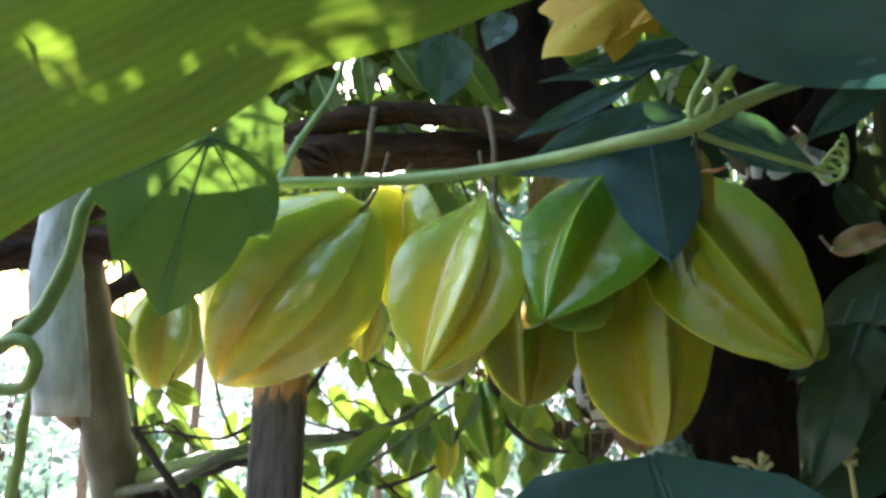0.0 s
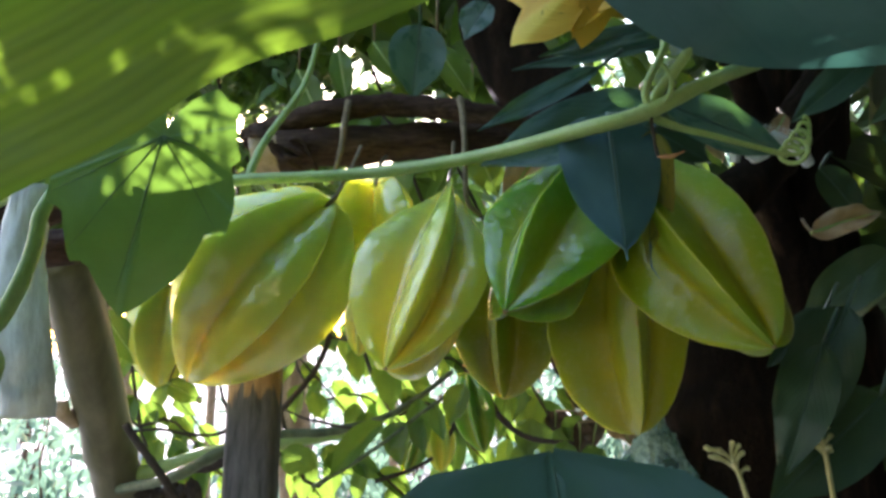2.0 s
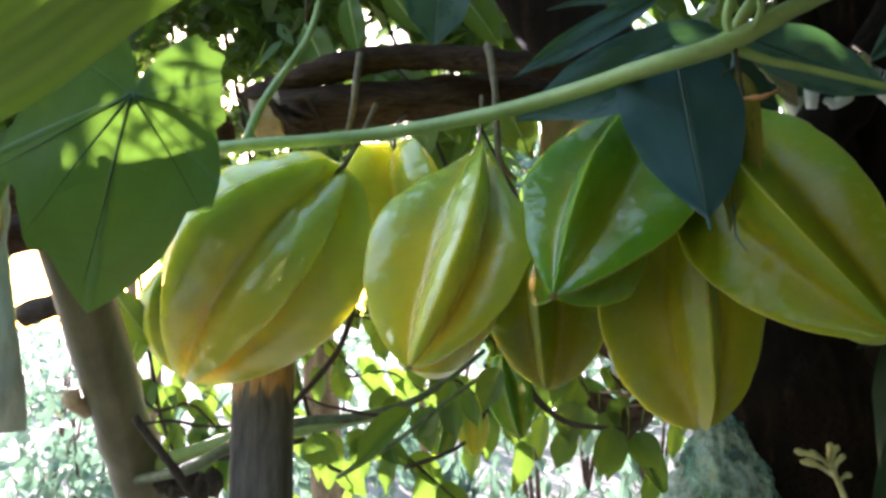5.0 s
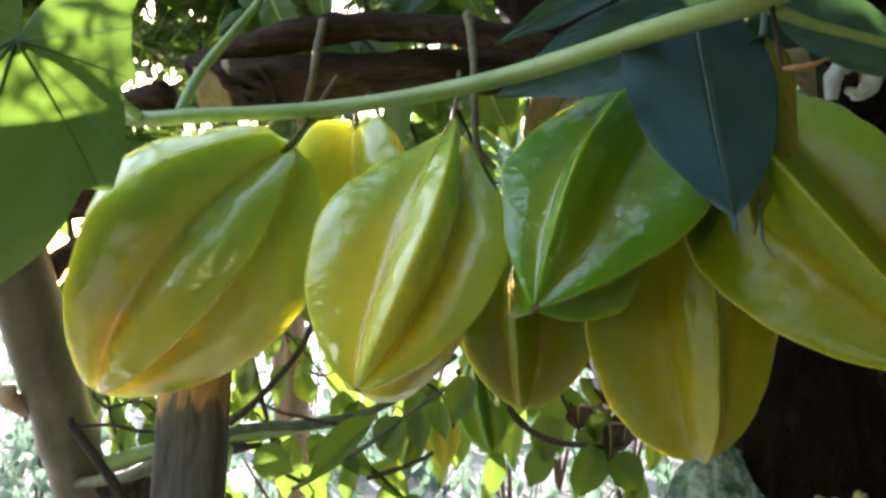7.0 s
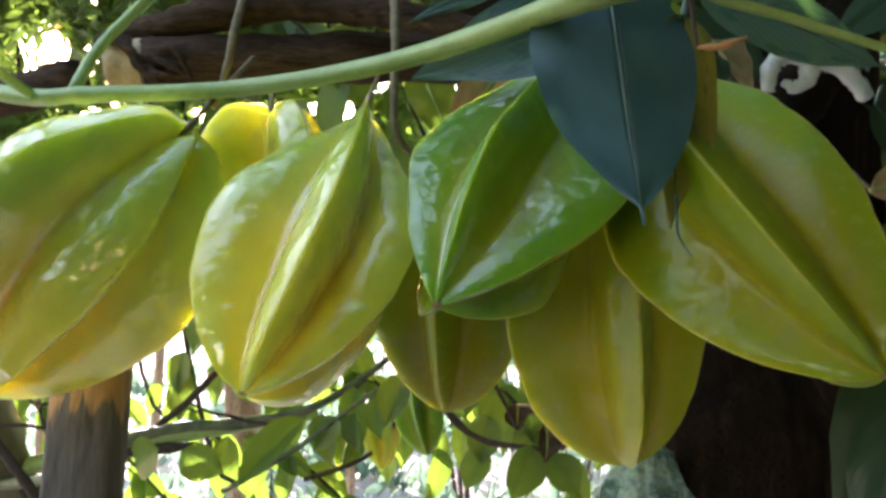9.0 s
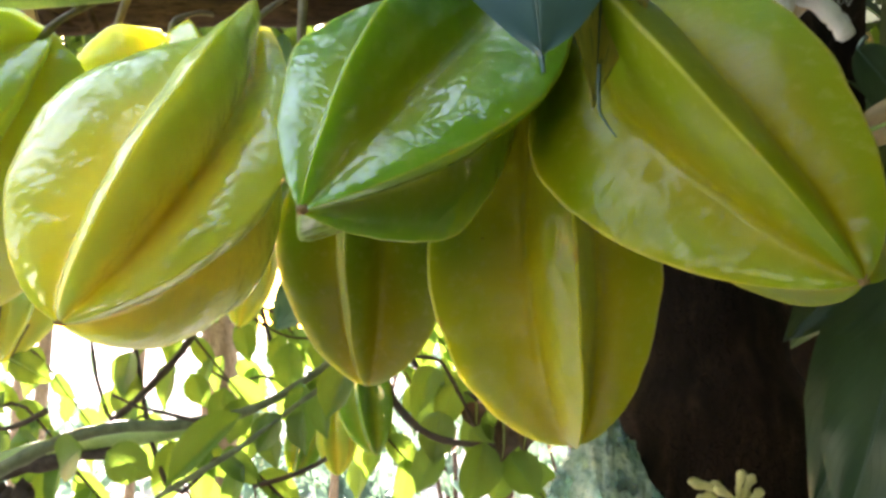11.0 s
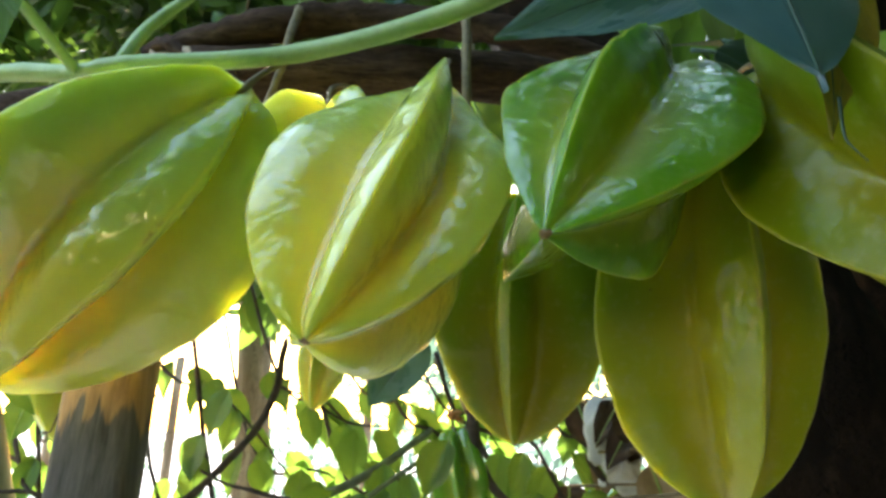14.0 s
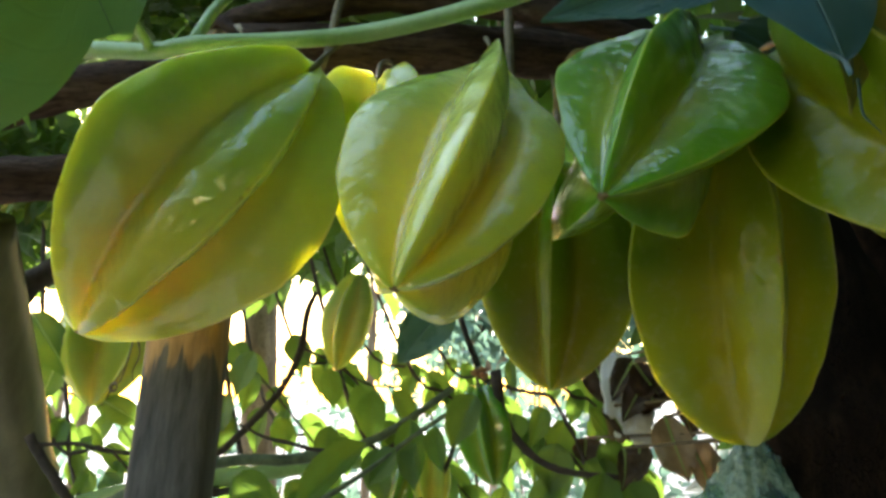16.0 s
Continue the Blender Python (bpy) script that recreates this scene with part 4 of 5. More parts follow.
starfruit((-0.012, 0.745, 1.340), (-0.009, 0.74, 1.288), 30.0, (0.015, 0.016, 0.015, 0.016, 0.015), 0.5, 0.6, 0.5, (0, 0), skin_mixed,
          "small yellow-green star fruit on a back branch", (-0.008, 0.745, 1.352), 9.9, BACK, 30, 10)
starfruit((-0.027, 0.765, 1.335), (-0.044, 0.76, 1.283), 5.0, (0.015, 0.016, 0.015, 0.016, 0.015), 0.5, 0.6, 0.5, (0, 0), skin_green,
          "small green star fruit on a back branch", (-0.024, 0.765, 1.348), 10.9, BACK, 30, 10)
starfruit((-0.070, 0.755, 1.470), (-0.086, 0.75, 1.394), 15.0, (0.021, 0.022, 0.02, 0.021, 0.02), 0.55, 0.65, 0.45, (0, 0), skin_pale,
          "pale yellow star fruit behind the cluster", (-0.066, 0.755, 1.49), 11.5, BACK, 30, 10)

# ---- the climbing vine ----
vine = thing("climbing_vine", (0.095, 0.285, 1.486), "pale green climbing vine stem with leaves and tendrils", "vine")
part("stem", tube([(-0.34, 0.50, 1.482), (-0.22, 0.445, 1.500), (-0.14, 0.405, 1.4965), (-0.096, 0.385, 1.488), (-0.077, 0.375, 1.486), (-0.021, 0.365, 1.485), (0.0317, 0.334, 1.4838), (0.072, 0.291, 1.4826), (0.095, 0.2815, 1.486), (0.121, 0.287, 1.499), (0.156, 0.293, 1.512), (0.2, 0.302, 1.525), (0.3, 0.33, 1.54)],
                  [0.0026, 0.0029, 0.0031, 0.0029, 0.0027, 0.0027, 0.0029, 0.0028, 0.0027, 0.0025, 0.0022], 14, 8, 0.10), m_vine, vine)
part("node", blob((0.0965, 0.2845, 1.4875), (0.0042, 0.0034, 0.0032), 1.0, 0.3, 3), m_vine, vine)
part("petiole", tube([(0.096, 0.285, 1.486), (0.100, 0.283, 1.494), (0.107, 0.281, 1.503), (0.113, 0.278, 1.511), (0.121, 0.274, 1.519)], [0.0022, 0.0021, 0.002, 0.002, 0.002], 10, 6, 0.1), m_vine, vine)
part("tendril", tube([(0.103, 0.283, 1.530), (0.1025, 0.282, 1.515), (0.101, 0.280, 1.507), (0.095, 0.280, 1.496), (0.095, 0.281, 1.489), (0.100, 0.280, 1.488), (0.1035, 0.280, 1.494), (0.103, 0.281, 1.5), (0.100, 0.282, 1.505)], [0.0014, 0.0015, 0.0015, 0.0014, 0.0013, 0.0011, 0.001, 0.0009, 0.0006], 8, 6, 0.1), m_vine, vine)
part("side_shoot", tube([(0.097, 0.285, 1.485), (0.107, 0.286, 1.481), (0.12, 0.288, 1.478), (0.133, 0.29, 1.4745), (0.147, 0.292, 1.471)], [0.0018, 0.0014, 0.0012, 0.0011, 0.001], 8, 6, 0.1), m_vine, vine)
coil = [(0.148 + (0.0046 - 0.00008 * k) * math.cos(0.85 * k) + 0.0002 * k, 0.292 + 0.002 * math.sin(0.7 * k), 1.4695 + (0.0044 - 0.00006 * k) * math.sin(0.85 * k) + 0.00042 * k) for k in range(34)]
part("tendril", tube(coil, [0.001, 0.0008, 0.0006], 6, 3), m_vine, vine, "tightly coiled pale tendril")
part("petiole", tube([(-0.078, 0.375, 1.487), (-0.075, 0.385, 1.504), (-0.068, 0.40, 1.524), (-0.061, 0.42, 1.548), (-0.056, 0.43, 1.575), (-0.05, 0.44, 1.62)], [0.0022, 0.002, 0.0018, 0.0017, 0.0016, 0.0015], 10, 6, 0.1), m_vine, vine)
part("petiole", tube([(-0.096, 0.385, 1.488), (-0.094, 0.34, 1.492), (-0.088, 0.305, 1.488), (-0.084, 0.289, 1.4847)], [0.0018, 0.0017, 0.0016, 0.0014], 10, 6, 0.1), m_vine, vine)
LOBES = [(0, 1.0), (24, 0.84), (48, 0.73), (-46, 0.64), (-88, 0.44), (-128, 0.45), (95, 0.55), (140, 0.45)]
m_, _ = leaf_pose((-0.084, 0.288, 1.4845), (-0.1007, 0.284, 1.4178), (0.15, -1, 0.25))
lobed = part("lobed_leaf", palmate_bm(0.069, LOBES, m_, 2.0, 108, 12), m_lobed, vine, "green lobed leaf with sunlit patches")
for at_, far in LOBES[:5]:
    ray = [m_ @ Vector((0.069 * far * k * 0.94 * math.sin(radians(at_ + 3 * k)), 0.069 * far * k * 0.94 * math.cos(radians(at_ + 3 * k)), 0.0007 - 0.12 * 0.069 * (far * k) ** 2 + 0.05 * 0.069 * noise.noise(Vector((far * k * math.sin(radians(at_)), far * k * math.cos(radians(at_)), 0)) * 2.6 + Vector((2.0, 0, 0))) * k)) for k in (0.0, 0.25, 0.5, 0.75, 1.0)]
    part("vein", tube(ray, [0.00055, 0.0004, 0.0003, 0.0002, 0.0001], 6, 3), m_vein, lobed)
single_leaf((0.062, 0.246, 1.556), (0.235, 0.250, 1.512), 0.115, m_big, vine, (0.1, -0.75, -0.6), "leaf", "broad blue-green leaf seen from below", fold=-0.1, droop=0.03, sharp=0.2, wave=0.04, seed=4.0)
part("dry_bract", tube([(0.096, 0.281, 1.484), (0.0965, 0.280, 1.476), (0.097, 0.279, 1.469)], [0.0005, 0.0006, 0.0004], 7, 4, 0.8), m_twig, vine, "shrivelled brown bract")
part("dry_bract", tube([(0.097, 0.279, 1.469), (0.101, 0.277, 1.4685), (0.106, 0.276, 1.470)], [0.0004, 0.0009, 0.0003], 7, 4, 0.8), m_orange, vine, "curled orange-brown bract")

low_vine = thing("climbing_vine", (-0.166, 0.3, 1.407), "thick pale green vine stem with a loose loop", "vine")
part("stem", tube([(-0.130, 0.305, 1.475), (-0.137, 0.30, 1.460), (-0.140, 0.30, 1.445), (-0.145, 0.30, 1.431), (-0.153, 0.30, 1.417), (-0.166, 0.30, 1.407), (-0.185, 0.30, 1.399)], [0.0026, 0.0029, 0.0031, 0.0033, 0.0035, 0.0037, 0.0038], 12, 6, 0.12), m_vine, low_vine)
part("tendril", tube([(-0.170, 0.298, 1.406), (-0.157, 0.297, 1.409), (-0.151, 0.297, 1.403), (-0.151, 0.297, 1.397), (-0.155, 0.298, 1.391), (-0.165, 0.30, 1.390), (-0.18, 0.30, 1.392)], [0.002, 0.0026, 0.0026, 0.0025, 0.0025, 0.0024, 0.0022], 9, 6, 0.15), m_vine, low_vine)
part("side_shoot", tube([(-0.172, 0.335, 1.388), (-0.177, 0.338, 1.372), (-0.179, 0.34, 1.357), (-0.182, 0.34, 1.335), (-0.19, 0.34, 1.2)], [0.0022, 0.0024, 0.0026, 0.0026, 0.003], 9, 6, 0.1), m_vine, low_vine)

# the broad blade over the camera
blade = thing("broad_leaf", (-0.04, 0.211, 1.47), "broad green blade with parallel veins, lit through in patches", "leaf")


def broad_blade():
    along = Vector((0.155, -0.004, 0.069)).normalized()
    inward = Vector((-0.40, -0.42, 0.87))
    inward = (inward - along * inward.dot(along)).normalized()
    out = along.cross(inward)
    start = Vector((-0.117, 0.213, 1.434))
    bm = bmesh.new()
    uv = bm.loops.layers.uv.verify()
    rows, info = [], {}
    for i in range(61):
        s = -0.14 + 0.44 * i / 60
        dent = 0.0075 * math.exp(-(((s - 0.105) / 0.035) ** 2)) + 0.0045 * math.exp(-(((s - 0.045) / 0.03) ** 2)) + 0.0012 * math.sin(s * 90)
        reach = 0.15 * max(0.05, 1 - ((s - 0.06) / 0.26) ** 2) ** 0.6
        row = []
        for j in range(31):
            w = j / 30
            ripple = 0.0012 * math.sin(w * 42 + 3 * s) + 0.006 * noise.noise(Vector((s * 14, w * 2, 0)))
            p = start + along * (s - 0.02 * w) + inward * (dent * (1 - w) + reach * w) + out * (ripple - 0.018 * math.sin(w * 2.2))
            v = bm.verts.new(p)
            info[v] = (0.5 + 0.5 * (1 - w), i / 60)
            row.append(v)
        rows.append(row)
    for a, b in zip(rows, rows[1:]):
        for j in range(30):
            f = bm.faces.new((a[j], a[j + 1], b[j + 1], b[j]))
            for loop in f.loops:
                loop[uv].uv = info[loop.vert]
    return bm


part("blade", broad_blade(), m_blade, blade)
part("midrib", tube([(-0.29, 0.16, 1.50), (-0.16, 0.15, 1.57), (-0.02, 0.14, 1.63), (0.10, 0.14, 1.67)], [0.004, 0.0035, 0.003, 0.002], 10, 6, 0.05), m_vine, blade)

# ---- leaves round the fruit ----
def hung_leaf(base, tip, width, material, label, hang, face=(0, -1, 0.15), group="", **shape):
    ob = thing("leaf", tip, label, "leaf", group)
    single_leaf(base, tip, width, material, ob, face, "blade", "", **shape)
    b = Vector(base)
    part("leaf_stalk", tube([b + (Vector(tip) - b) * 0.02, (b + Vector(hang)) / 2, hang], [0.0009, 0.0009, 0.0011], 7, 4, 0.2), m_vine if material is m_turning else m_rib if material in (m_dark, m_glossy, m_blue, m_spotted) else m_stalk, ob)
    return ob


hung_leaf((0.0835, 0.299, 1.4915), (0.0840, 0.2765, 1.4315), 0.038, m_blue, "smooth blue-green leaf hanging with a pointed drip tip", (0.094, 0.290, 1.487), (0.1, -1, 0.2), fold=-0.2, droop=-0.04, drip=True, wave=0.02, seed=1.0, nu=14, nv=48)
spotted = hung_leaf((0.1010, 0.302, 1.484), (0.0963, 0.296, 1.434), 0.021, m_spotted, "narrow yellowing leaf with brown-green spots", (0.110, 0.325, 1.50), (0.1, -1, 0.1), fold=0.2, droop=0.05, sharp=0.6, wave=0.05, seed=2.0, nv=32)
part("drip_tip", tube([(0.0968, 0.296, 1.441), (0.0963, 0.2945, 1.433), (0.0970, 0.293, 1.430), (0.0985, 0.2915, 1.427)], [0.0004, 0.0003, 0.0002, 0.0001], 6, 5), m_rib, spotted, "thin dark curled drip tip")
RIGHT = [((0.089, 0.347, 1.526), (0.034, 0.343, 1.499), 0.013), ((0.112, 0.345, 1.509), (0.034, 0.352, 1.4855), 0.036), ((0.113, 0.330, 1.503), (0.163, 0.330, 1.481), 0.028),
         ((0.134, 0.40, 1.566), (0.066, 0.40, 1.553), 0.015), ((0.138, 0.42, 1.564), (0.053, 0.42, 1.554), 0.012)]
for n, (a, b, w) in enumerate(RIGHT):
    hung_leaf(a, b, w, m_glossy, "dark blue-green pointed leaf above the fruit", Vector(a) + Vector((0.012, 0.012, 0.012)), (0.1, -1, 0.2), "dark leaves above the fruit", fold=0.08, droop=0.05, sharp=0.4, wave=0.03, seed=6.0 + n)
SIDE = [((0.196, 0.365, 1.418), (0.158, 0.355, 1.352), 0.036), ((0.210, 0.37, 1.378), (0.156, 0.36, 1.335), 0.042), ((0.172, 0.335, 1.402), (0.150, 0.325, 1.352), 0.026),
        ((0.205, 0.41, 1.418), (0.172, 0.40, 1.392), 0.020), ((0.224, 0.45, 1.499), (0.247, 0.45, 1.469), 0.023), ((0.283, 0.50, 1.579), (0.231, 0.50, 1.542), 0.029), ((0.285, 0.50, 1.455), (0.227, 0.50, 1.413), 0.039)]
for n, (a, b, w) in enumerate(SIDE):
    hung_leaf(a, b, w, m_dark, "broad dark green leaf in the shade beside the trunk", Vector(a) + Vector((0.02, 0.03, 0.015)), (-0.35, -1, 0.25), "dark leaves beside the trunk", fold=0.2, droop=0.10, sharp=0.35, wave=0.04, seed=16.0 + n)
low_leaf = thing("leaf", (0.047, 0.03, 1.31), "dark green rounded leaf close below the fruit", "leaf")
single_leaf((0.050, 0.030, 1.322), (0.0465, 0.147, 1.3825), 0.080, m_blue, low_leaf, (0, -0.4, 0.9), "blade", "", fold=0.0, droop=-0.035, sharp=0.0, wave=0.03, seed=9.0, blunt=0.34)
part("leaf_stalk", tube([(0.048, 0.034, 1.327), (0.05, 0.02, 1.30), (0.06, 0.02, 1.0), (0.08, 0.04, 0.0)], [0.0014, 0.0016, 0.002, 0.003], 7, 5, 0.1), m_vine, low_leaf)
UPPER = [((0.001, 0.45, 1.592), (-0.004, 0.447, 1.546), 0.040), ((0.009, 0.47, 1.586), (0.032, 0.468, 1.550), 0.023), ((-0.034, 0.5, 1.602), (-0.015, 0.5, 1.574), 0.024),
         ((-0.057, 0.5, 1.598), (-0.052, 0.5, 1.562), 0.019), ((-0.096, 0.55, 1.603), (-0.079, 0.55, 1.562), 0.026), ((0.042, 0.5, 1.626), (0.025, 0.5, 1.602), 0.03)]
for n, (a, b, w) in enumerate(UPPER):
    hung_leaf(a, b, w, m_glossy if n in (0, 5) else m_leaf, "green leaf hanging above the beam", Vector(a) + Vector((0.006, 0.02, 1.80 - a[2])), (0.2 - 0.1 * n, -1, 0.3), "leaves above the beam", fold=0.25, droop=0.06, sharp=0.5, wave=0.04, seed=26.0 + n)
dying = thing("leaf", (0.06, 0.366, 1.553), "crumpled yellow dying leaf with brown spots", "leaf")
m_, _ = leaf_pose((0.092, 0.372, 1.579), (0.052, 0.364, 1.559), (0.15, -1, 0.35))
part("blade", palmate_bm(0.045, [(0, 1.0), (38, 0.95), (-50, 0.72), (95, 0.6), (-100, 0.55)], m_, 5.0, 72, 9, 0.55), m_turning, dying)
part("leaf_stalk", tube([(0.093, 0.373, 1.573), (0.102, 0.38, 1.583), (0.11, 0.40, 1.62)], [0.001, 0.0009, 0.0011], 7, 4, 0.2), m_vine, dying)
hung_leaf((0.112, 0.376, 1.582), (0.080, 0.366, 1.556), 0.022, m_turning, "crumpled yellow dying leaf", (0.12, 0.39, 1.59), (-0.3, -1, 0.2), "", fold=0.5, droop=0.2, sharp=0.2, wave=0.2, seed=33.0)
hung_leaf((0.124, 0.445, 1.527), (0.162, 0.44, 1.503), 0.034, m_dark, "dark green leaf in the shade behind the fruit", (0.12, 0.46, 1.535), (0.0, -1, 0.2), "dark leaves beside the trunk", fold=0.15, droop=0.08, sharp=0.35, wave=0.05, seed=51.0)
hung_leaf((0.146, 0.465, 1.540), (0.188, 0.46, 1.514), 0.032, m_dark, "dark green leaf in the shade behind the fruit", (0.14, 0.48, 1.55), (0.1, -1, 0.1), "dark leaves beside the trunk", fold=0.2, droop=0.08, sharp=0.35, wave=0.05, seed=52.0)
hung_leaf((0.029, 0.52, 1.540), (0.046, 0.518, 1.500), 0.030, m_leaf, "green leaf hanging behind the beam", (0.03, 0.54, 1.60), (0.1, -1, 0.2), "leaves above the beam", fold=0.2, droop=0.08, sharp=0.45, wave=0.05, seed=53.0)
DEAD = [((0.150, 0.43, 1.520), (0.168, 0.428, 1.502), 0.016), ((0.066, 0.425, 1.507), (0.046, 0.418, 1.478), 0.022), ((0.205, 0.42, 1.458), (0.245, 0.42, 1.472), 0.018), ((0.225, 0.55, 1.398), (0.233, 0.545, 1.374), 0.012), ((0.215, 0.47, 1.535), (0.20, 0.465, 1.51), 0.014)]
for n, (a, b, w) in enumerate(DEAD):
    hung_leaf(a, b, w, m_dry, "dry beige dead leaf caught by the trunk", Vector(a) + Vector((0.004, 0.02, 0.01)), (0.3, -1, 0.4), "dead leaves", fold=0.5, droop=0.2, sharp=0.2, wave=0.12, seed=41.0 + n)

m_brown = leaf_material("brown_leaf", (0.035, 0.022, 0.016), (0.10, 0.07, 0.05), (0.12, 0.07, 0.03), 0.55, 9.0, 0.12)
CURLED = random.Random(77)
for n in range(14):
    a = Vector((CURLED.uniform(0.085, 0.150), CURLED.uniform(0.56, 0.63), CURLED.uniform(1.335, 1.405)))
    b = a + Vector((CURLED.uniform(-0.02, 0.02), CURLED.uniform(-0.01, 0.01), CURLED.uniform(-0.04, -0.015)))
    hung_leaf(a, b, CURLED.uniform(0.016, 0.026), m_brown if n % 5 else m_dry, "curled brown dead leaf hanging by the trunk", (0.165, 0.51, a.z + 0.01), (CURLED.uniform(-0.5, 0.5), -1, 0.2), "curled dead leaves by the trunk", fold=0.7, droop=0.35, sharp=0.2, wave=0.18, seed=70.0 + n)

# ---- branches with leaves behind the fruit ----
SPRAY_A = [((-0.164, 0.8, 1.411), (-0.178, 0.8, 1.372), 0.034), ((-0.131, 0.8, 1.426), (-0.12, 0.8, 1.396), 0.030), ((-0.184, 0.8, 1.36), (-0.185, 0.8, 1.317), 0.030),
           ((-0.156, 0.82, 1.365), (-0.168, 0.82, 1.325), 0.029), ((-0.15, 0.85, 1.355), (-0.14, 0.85, 1.323), 0.026), ((-0.185, 0.8, 1.375), (-0.188, 0.8, 1.34), 0.030), ((-0.195, 0.85, 1.421), (-0.181, 0.85, 1.396), 0.032)]
spray("leafy_branch", "dark curved twig with backlit green leaves", [(-0.110, 0.78, 1.459), (-0.117, 0.78, 1.44), (-0.12, 0.78, 1.413), (-0.133, 0.78, 1.382), (-0.156, 0.78, 1.354), (-0.185, 0.78, 1.326), (-0.22, 0.78, 1.30)],
      [0.0022, 0.0028, 0.003, 0.003, 0.003, 0.003, 0.003], SPRAY_A, rng)
SPRAY_D = [((-0.109, 0.85, 1.4), (-0.102, 0.85, 1.363), 0.024), ((-0.082, 0.88, 1.386), (-0.087, 0.88, 1.353), 0.022), ((-0.069, 0.86, 1.381), (-0.07, 0.86, 1.332), 0.032), ((-0.051, 0.86, 1.381), (-0.026, 0.86, 1.343), 0.026)]
spray("leafy_branch", "thin twig with bright backlit leaves", [(-0.120, 0.78, 1.413), (-0.105, 0.85, 1.405), (-0.09, 0.87, 1.393), (-0.07, 0.87, 1.385), (-0.045, 0.87, 1.384)], [0.0012, 0.0011, 0.001], SPRAY_D, rng)
SPRAY_B = [((-0.081, 0.7, 1.354), (-0.085, 0.7, 1.326), 0.023), ((-0.069, 0.7, 1.347), (-0.077, 0.7, 1.315), 0.025), ((-0.004, 0.62, 1.357), (-0.001, 0.62, 1.329), 0.017), ((-0.029, 0.64, 1.342), (-0.047, 0.64, 1.319), 0.022),
           ((-0.017, 0.64, 1.345), (-0.021, 0.64, 1.315), 0.022), ((0.019, 0.575, 1.375), (0.006, 0.572, 1.348), 0.023)]
spray("leafy_branch", "pale green twig with hanging green leaves", [(-0.11, 0.66, 1.29), (-0.077, 0.65, 1.309), (-0.05, 0.645, 1.326), (-0.019, 0.64, 1.349), (0.006, 0.63, 1.366), (0.029, 0.615, 1.383)], [0.002, 0.0018, 0.0016, 0.0014, 0.0013], SPRAY_B, rng, bark=m_green_twig)
SPRAY_E = [((0.045, 0.7, 1.402), (0.048, 0.7, 1.375), 0.011), ((0.06, 0.62, 1.369), (0.054, 0.62, 1.347), 0.015), ((0.066, 0.6, 1.349), (0.062, 0.6, 1.32), 0.025), ((0.087, 0.62, 1.369), (0.109, 0.62, 1.345), 0.018),
           ((0.082, 0.6, 1.339), (0.11, 0.6, 1.317), 0.021), ((0.074, 0.62, 1.362), (0.065, 0.62, 1.336), 0.022), ((0.091, 0.6, 1.349), (0.102, 0.6, 1.331), 0.023)]
spray("leafy_branch", "thin dark zigzag twig with green leaves", [(0.01, 0.62, 1.425), (0.018, 0.62, 1.399), (0.027, 0.62, 1.385), (0.05, 0.62, 1.378), (0.065, 0.62, 1.375), (0.075, 0.62, 1.359), (0.087, 0.62, 1.333), (0.093, 0.62, 1.30)], [0.0016, 0.0014, 0.0012, 0.0012, 0.001], SPRAY_E, rng)
SPRAY_C = [((-0.139, 0.62, 1.326), (-0.16, 0.62, 1.311), 0.033), ((-0.125, 0.62, 1.324), (-0.1, 0.62, 1.309), 0.029), ((-0.043, 0.6, 1.347), (-0.087, 0.6, 1.31), 0.023), ((-0.043, 0.66, 1.342), (-0.04, 0.66, 1.303), 0.025), ((-0.022, 0.66, 1.36), (-0.019, 0.66, 1.314), 0.024)]
spray("leafy_branch", "pale green branch with broad green leaves", [(-0.345, 0.79, 1.265), (-0.25, 0.70, 1.29), (-0.21, 0.68, 1.308), (-0.178, 0.68, 1.322), (-0.146, 0.68, 1.33), (-0.102, 0.68, 1.332), (-0.058, 0.68, 1.341), (-0.026, 0.68, 1.358), (0.006, 0.68, 1.381)], [0.005, 0.005, 0.0045, 0.004, 0.003, 0.002], SPRAY_C, rng, bark=m_green_twig)
SPRAY_F = [((0.065, 0.6, 1.331), (0.052, 0.6, 1.303), 0.021), ((0.089, 0.58, 1.335), (0.081, 0.58, 1.301), 0.027), ((0.101, 0.58, 1.329), (0.118, 0.58, 1.307), 0.024)]
spray("leafy_branch", "brown twig with dark green leaves by the trunk", [(0.031, 0.6, 1.39), (0.037, 0.6, 1.36), (0.06, 0.59, 1.337), (0.10, 0.58, 1.332)], [0.0035, 0.003, 0.002, 0.0014], SPRAY_F, rng)
spray("bare_twig", "thin dark bare twig", [(-0.233, 0.6, 1.343), (-0.212, 0.6, 1.344), (-0.19, 0.6, 1.34), (-0.169, 0.6, 1.34), (-0.150, 0.6, 1.349)], [0.0012, 0.0012, 0.0013, 0.0018], [], rng, category="twig")
spray("bare_twig", "dark stout twig beside the bamboo post", [(-0.240, 0.6, 1.348), (-0.227, 0.6, 1.33), (-0.212, 0.6, 1.311), (-0.19, 0.61, 1.27)], [0.003, 0.0032, 0.0035], [], rng, category="twig")
spray("bare_twig", "thin dark arching twig", [(0.003, 0.74, 1.366), (0.008, 0.74, 1.351), (0.002, 0.74, 1.327), (-0.013, 0.74, 1.304), (-0.035, 0.74, 1.291), (-0.07, 0.74, 1.28)], [0.0018, 0.0018, 0.002], [], rng, category="twig")
